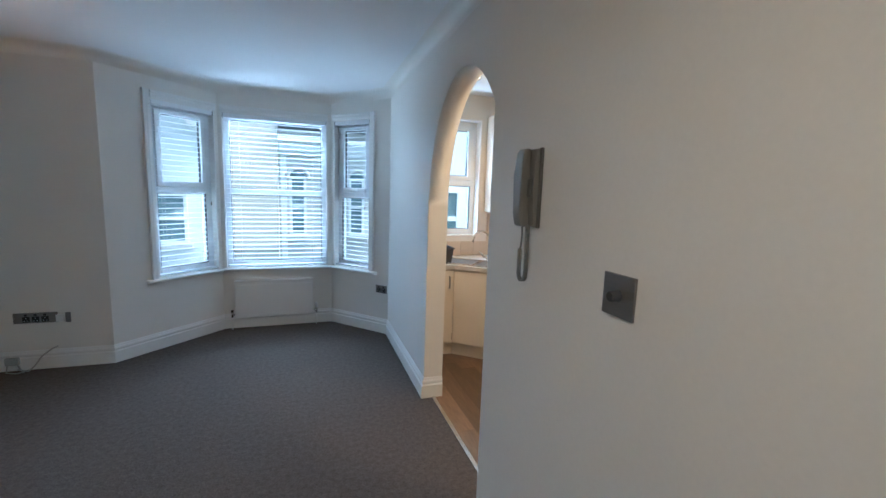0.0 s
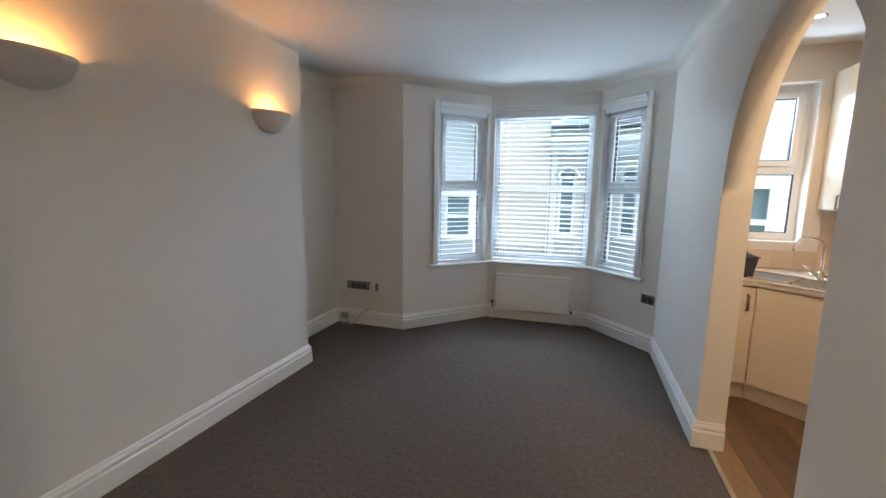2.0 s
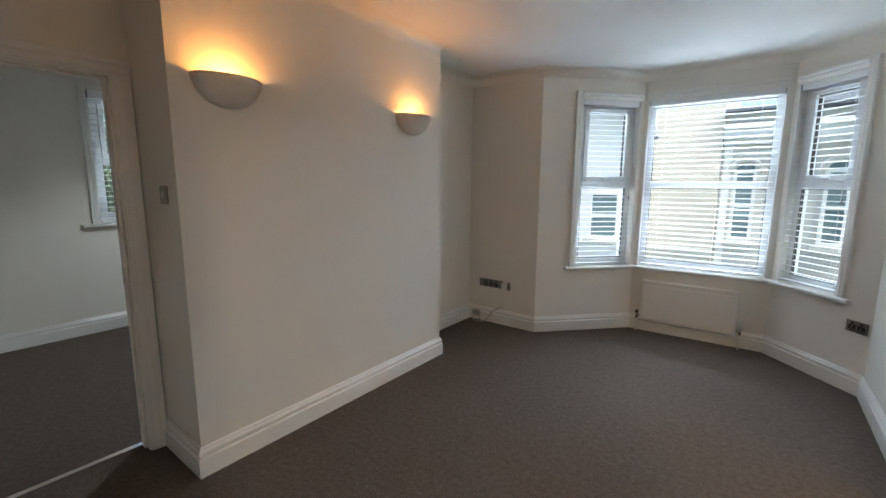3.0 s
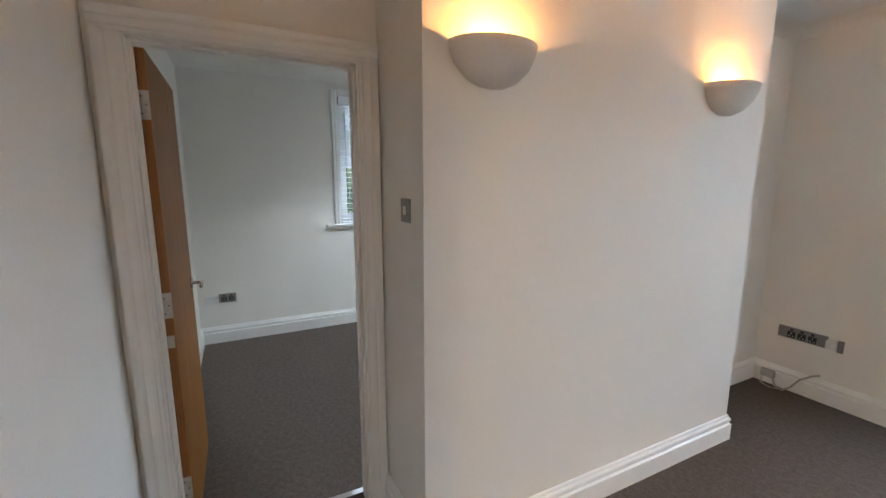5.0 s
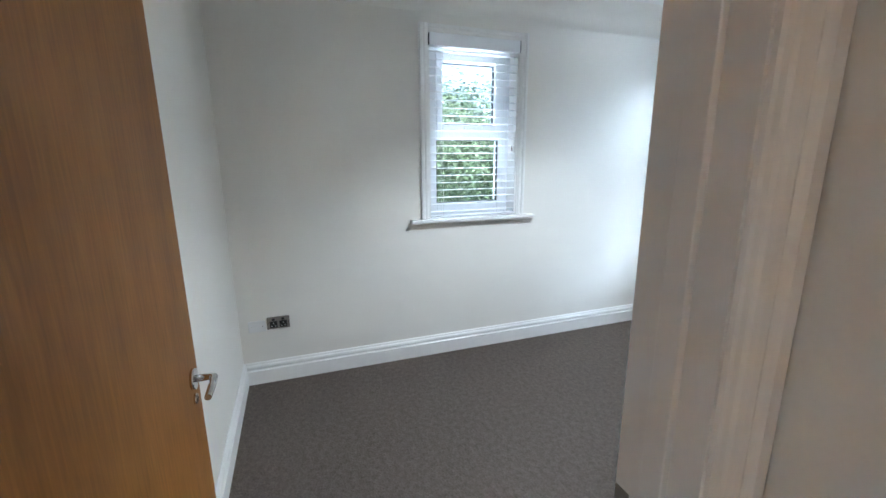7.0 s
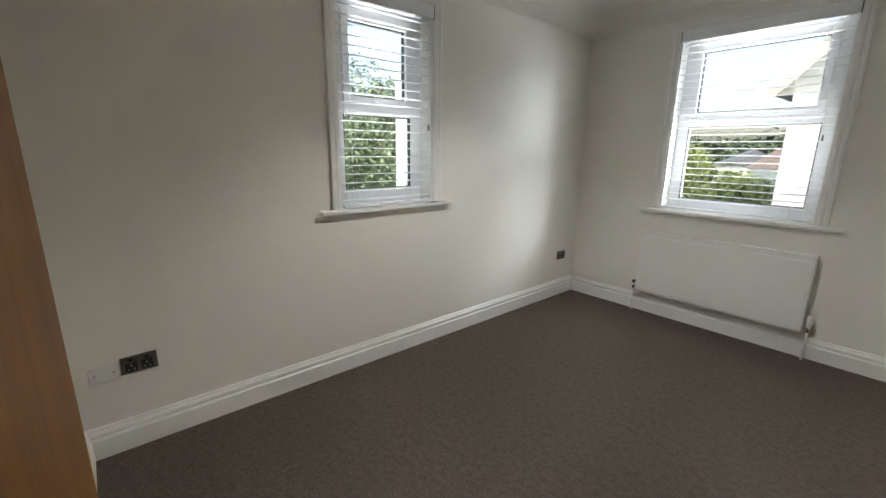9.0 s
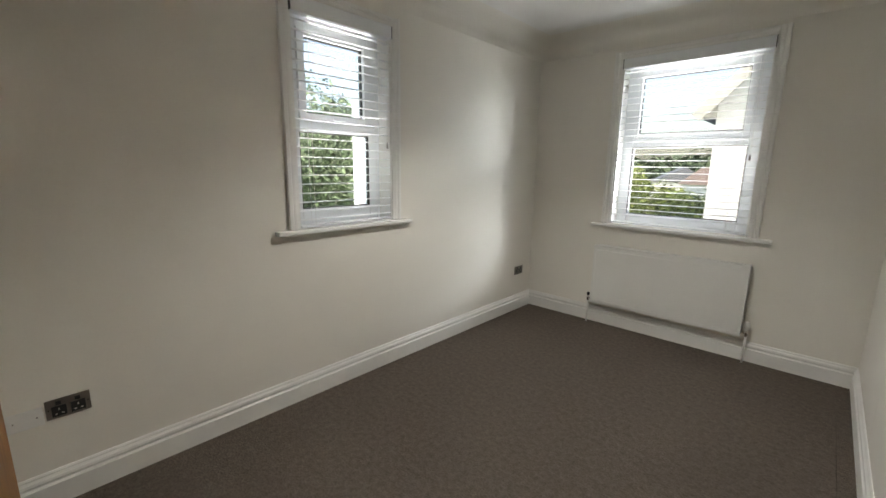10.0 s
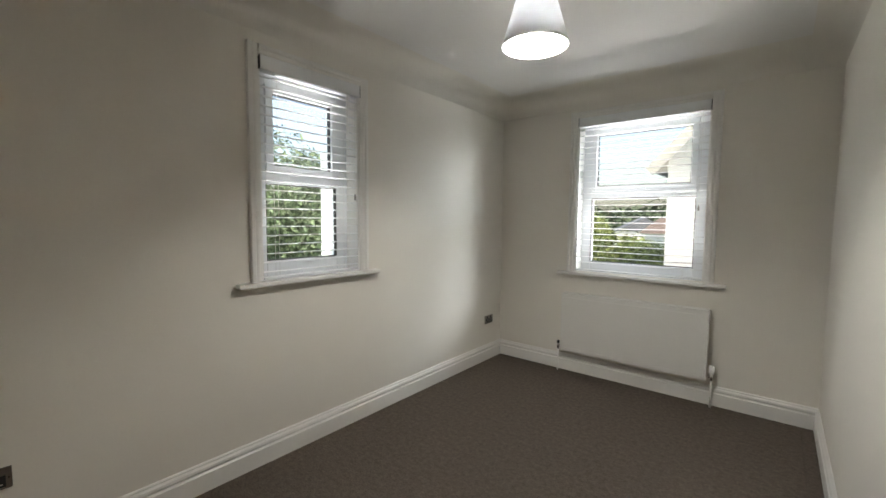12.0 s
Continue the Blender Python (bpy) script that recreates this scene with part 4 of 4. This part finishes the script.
for x in (-0.46, 1.5, 3.4, 5.4, 7.4):
    facade_window(h2, x, 0.0, 3.35, 0.55, 2.0, True)
    facade_window(h2, x, 0.0, 0.7, 0.85, 1.6)
h4 = thing("terraced_house", Matrix.Translation((2.95, 9.2, GZ)), "white rendered neighbouring house facing the kitchen window", "house")
part("wall", blocks((-0.9, 5, 0, 4, 0, 7.5)), WHITER, h4)
part("roof", blocks((-0.95, 5.2, -0.2, 4.2, 7.5, 7.65)), SLATE, h4)
for x in (-0.25, 2.2):
    facade_window(h4, x, 0.0, 3.7, 0.9, 1.35)

# beyond the bedroom: white upright strip, gabled neighbour, far roofs
# upright white strip of unknown origin, built as a square post
po = thing("bargeboard_post", Matrix.Translation((-5.95, 2.79, 0)), "white upright strip outside the bedroom windows", "post")
part("shaft", blocks((-0.06, 0.06, -0.06, 0.06, GZ, 2.0), bevel=0.01), WHITER, po)
gh = thing("gabled_house", Matrix.Translation((-4.385, 14.4, GZ)), "white gabled house with overhanging verge beyond window", "house")
bm = bmesh.new()
prof = [(-1.185, 0), (1.185, 0), (1.185, 6.7), (0, 7.95), (-1.185, 6.7)]
a = [bm.verts.new((x, 0, z)) for x, z in prof]
b = [bm.verts.new((x, 8, z)) for x, z in prof]
bm.faces.new(a)
bm.faces.new(b[::-1])
for i in range(5):
    j = (i + 1) % 5
    bm.faces.new((a[i], b[i], b[j], a[j]))
part("wall", bm, WHITER, gh)
for turn in (0, 180):
    m = Matrix.Translation((0, 4, 8.0)) @ pose(0, 0, 0, 0, 0, turn) @ pose(0, 0, 0, 0, 46.6, 0)
    part("roof_slope", blocks((-0.05, 2.33, -4.4, 4.4, 0, 0.12)), SLATE, gh, "", m)
    part("verge_board", blocks((-0.05, 2.35, -4.46, -4.4, -0.16, 0.13), (-0.05, 2.35, 4.4, 4.46, -0.16, 0.13)), STONE, gh, "", m)
part("corbel", blocks((-1.45, -1.185, -0.1, 0.25, 6.3, 6.65), bevel=0.02), STONE, gh)
facade_window(gh, 0.35, 0.0, 3.2, 0.95, 1.5)
facade_window(gh, 0.35, 0.0, 0.5, 0.95, 1.5)


def far_house(x, y, rot, w, mat, wallmat):
    h = thing("distant_house", pose(x, y, GZ - 0.5, 0, 0, rot), "small distant house with pitched roof among trees", "house", "distant houses")
    part("wall", blocks((-w / 2, w / 2, 0, 7, 0, 3.6)), wallmat, h)
    bm = bmesh.new()
    pf = [(-w / 2 - 0.3, 3.5), (w / 2 + 0.3, 3.5), (0, 5.9)]
    a = [bm.verts.new((px, -0.3, z)) for px, z in pf]
    b = [bm.verts.new((px, 7.3, z)) for px, z in pf]
    bm.faces.new(a)
    bm.faces.new(b[::-1])
    for i in range(3):
        j = (i + 1) % 3
        bm.faces.new((a[i], b[i], b[j], a[j]))
    part("roof", bm, mat, h)
    for wx in (-w / 4, w / 4):
        wd = thing_part("window", h, (wx, -0.02, 1.2))
        part("pane", blocks((-0.6, 0.6, -0.03, 0.0, 0, 1.3)), DARKGL, wd)
    return h


for x, y, r, w, mt, wm in ((-7, 44, 60, 8, CLAY, WHITER), (-14, 52, 20, 9, SLATE, WHITER), (-2, 58, 80, 8, CLAY, RENDER_), (-20, 70, 45, 9, CLAY, WHITER), (-10, 82, 10, 10, SLATE, RENDER_), (-28, 60, 70, 8, SLATE, WHITER)):
    far_house(x * 1.5, y * 1.5, r, w, mt, wm)


def foliage(rng, radius, height, count, size, squash=1.0):
    """Many small bent leaf quads in several uneven lobes."""
    verts, faces = [], []
    lobes = [(Vector((rng.uniform(-0.6, 0.6) * radius, rng.uniform(-0.6, 0.6) * radius, rng.uniform(0.15, 0.9) * height)), rng.uniform(0.3, 0.55) * radius) for _ in range(16)]
    for _ in range(count):
        c, r = lobes[rng.randrange(len(lobes))]
        d = Vector((rng.gauss(0, 1), rng.gauss(0, 1), rng.gauss(0, 0.9))).normalized()
        p = c + d * r * rng.uniform(0.72, 1.06)
        n = (d + Vector((rng.uniform(-0.7, 0.7), rng.uniform(-0.7, 0.7), rng.uniform(-0.3, 0.9)))).normalized()
        u = n.orthogonal().normalized()
        u = Matrix.Rotation(rng.uniform(0, 6.28), 3, n) @ u
        v = n.cross(u)
        s = size * rng.uniform(0.6, 1.3)
        k = len(verts)
        for q in (p - u * s, p - v * s * 0.45 + n * s * 0.12, p + u * s, p + v * s * 0.45 + n * s * 0.12):
            verts.append(q[:])
        faces.append((k, k + 1, k + 2, k + 3))
    return verts, faces


def tree(x, y, radius, height, base, count, size, mat, label, seed, squash=1.0):
    rng = random.Random(seed)
    t = thing("tree", Matrix.Translation((x, y, GZ)), label, "tree", "garden trees")
    part("trunk", tube([(0, 0, -0.1), (0.05, 0.03, base * 0.6), (0.0, 0.1, base + height * 0.5), (0.05, 0.05, base + height * 0.85)], [0.2, 0.16, 0.10, 0.03], 10), BARK, t)
    for _ in range(6):
        a = rng.uniform(0, 6.28)
        z = base * rng.uniform(0.7, 1.2)
        part("limb", tube([(0, 0, z), (math.cos(a) * radius * 0.35, math.sin(a) * radius * 0.35, z + height * 0.2), (math.cos(a) * radius * 0.65, math.sin(a) * radius * 0.65, z + height * 0.42)], [0.09, 0.06, 0.02], 8), BARK, t)
    me = bpy.data.meshes.new("crown")
    v, f = foliage(rng, radius, height, count, size)
    me.from_pydata(v, [], f)
    me.materials.append(mat)
    cr = new("crown", me)
    cr.parent = t
    cr.matrix_basis = Matrix.Translation((0, 0, base))
    return t


tree(-10.6, 5.2, 2.4, 5.4, 1.2, 46000, 0.05, LEAF, "dense dark green tree close outside the window", 3)
tree(-10.2, 7.6, 2.3, 5.0, 1.0, 40000, 0.05, LEAF, "dense dark green tree close outside the window", 4)
tree(-11.2, 2.6, 2.4, 4.6, 1.0, 40000, 0.05, LEAF, "dense dark green tree in the garden", 5)
tree(-12.5, 10.6, 2.6, 4.4, 1.0, 10000, 0.12, LEAF, "dense dark green tree in the garden", 6)
tree(-9.5, 24, 2.6, 2.6, 0.9, 9000, 0.14, LEAF2, "yellow-green bushy tree in a garden", 7)
tree(-13.5, 27, 3.0, 3.2, 0.8, 9000, 0.15, LEAF2, "yellow-green bushy tree in a garden", 8)
tree(-5.6, 26, 2.4, 1.8, 0.6, 8000, 0.14, LEAF2, "yellow-green bushy tree in a garden", 9)
tree(-17, 36, 3.4, 4.0, 1.0, 7000, 0.2, LEAF2, "yellow-green bushy tree in a garden", 10)
tree(-8, 34, 2.6, 2.0, 0.6, 7000, 0.18, LEAF, "dark green bushy tree in a garden", 11)
# woods on the horizon
rng = random.Random(12)
V, F = [], []
for i in range(150):
    a = rng.uniform(-0.2, 1.4)
    d = rng.uniform(90, 190)
    cx, cy = -math.sin(a) * d - 3, math.cos(a) * d
    v, f = foliage(rng, rng.uniform(4, 8), rng.uniform(4, 6.5), 260, 1.0)
    k = len(V)
    V += [(p[0] + cx, p[1] + cy, p[2] + GZ + 0.2 + d * 0.008) for p in v]
    F += [tuple(q + k for q in ff) for ff in f]
me = bpy.data.meshes.new("distant_woods")
me.from_pydata(V, [], F)
me.materials.append(FARLEAF)
tagged(new("distant_woods", me), "hazy green woods along the far horizon", "woods", kind="stuff")

# ---- kitchen floor planks and wall tiles ----
sub = setting("floor_kitchen", blocks((0.701, 2.0, 0.7, 4.5, -0.2, -0.012)), DARKWOOD, "oak laminate plank floor of the kitchen", "floor")
pl = {}
rng = random.Random(5)
x = 0.718
while x < 1.95:
    y = 0.8 - rng.uniform(0, 0.9)
    while y < 4.44:
        y0, y1 = max(y, 0.8), min(y + 1.2, 4.44)
        key = round(y1 - y0, 3)
        if key > 0.02:
            if key not in pl:
                pl[key] = part("plank", blocks((0.0006, 0.1264, 0.0006, key - 0.0006, -0.012, 0.0), bevel=0.0008), LAMINATE, sub, "", Matrix.Translation((x, y0, 0)))
            else:
                again(pl[key], Matrix.Translation((x, y0, 0)))
        y += 1.2
    x += 0.127
grout = setting("tile_splashback", blocks((0.78, 1.57, 4.443, 4.449, 0.886, 1.095), (1.57, 1.965, 4.443, 4.449, 0.886, 1.355), (1.962, 1.969, 3.0, 4.442, 0.886, 1.355)), PLASTER, "beige tiled splashback above the kitchen worktop", "tiles")
first = None
for i in range(8):
    for j in range(4):
        x, z = 0.782 + i * 0.15, 0.888 + j * 0.15
        h = 0.147 if j else 0.147
        if z + h > 1.36 or (x + 0.147 < 1.58 and z + h > 1.1) or (x < 1.57 and x + 0.147 >= 1.58 and j > 0):
            continue
        if first is None:
            first = part("tile", blocks((0, 0.147, -0.006, 0, 0, 0.147), bevel=0.0015), TILE, grout, "", Matrix.Translation((x, 4.4428, z)))
        else:
            again(first, Matrix.Translation((x, 4.4428, z)))
for i in range(9):
    for j in range(3):
        again(first, pose(1.9618, 4.43 - i * 0.15, 0.888 + j * 0.15, 0, 0, -90))
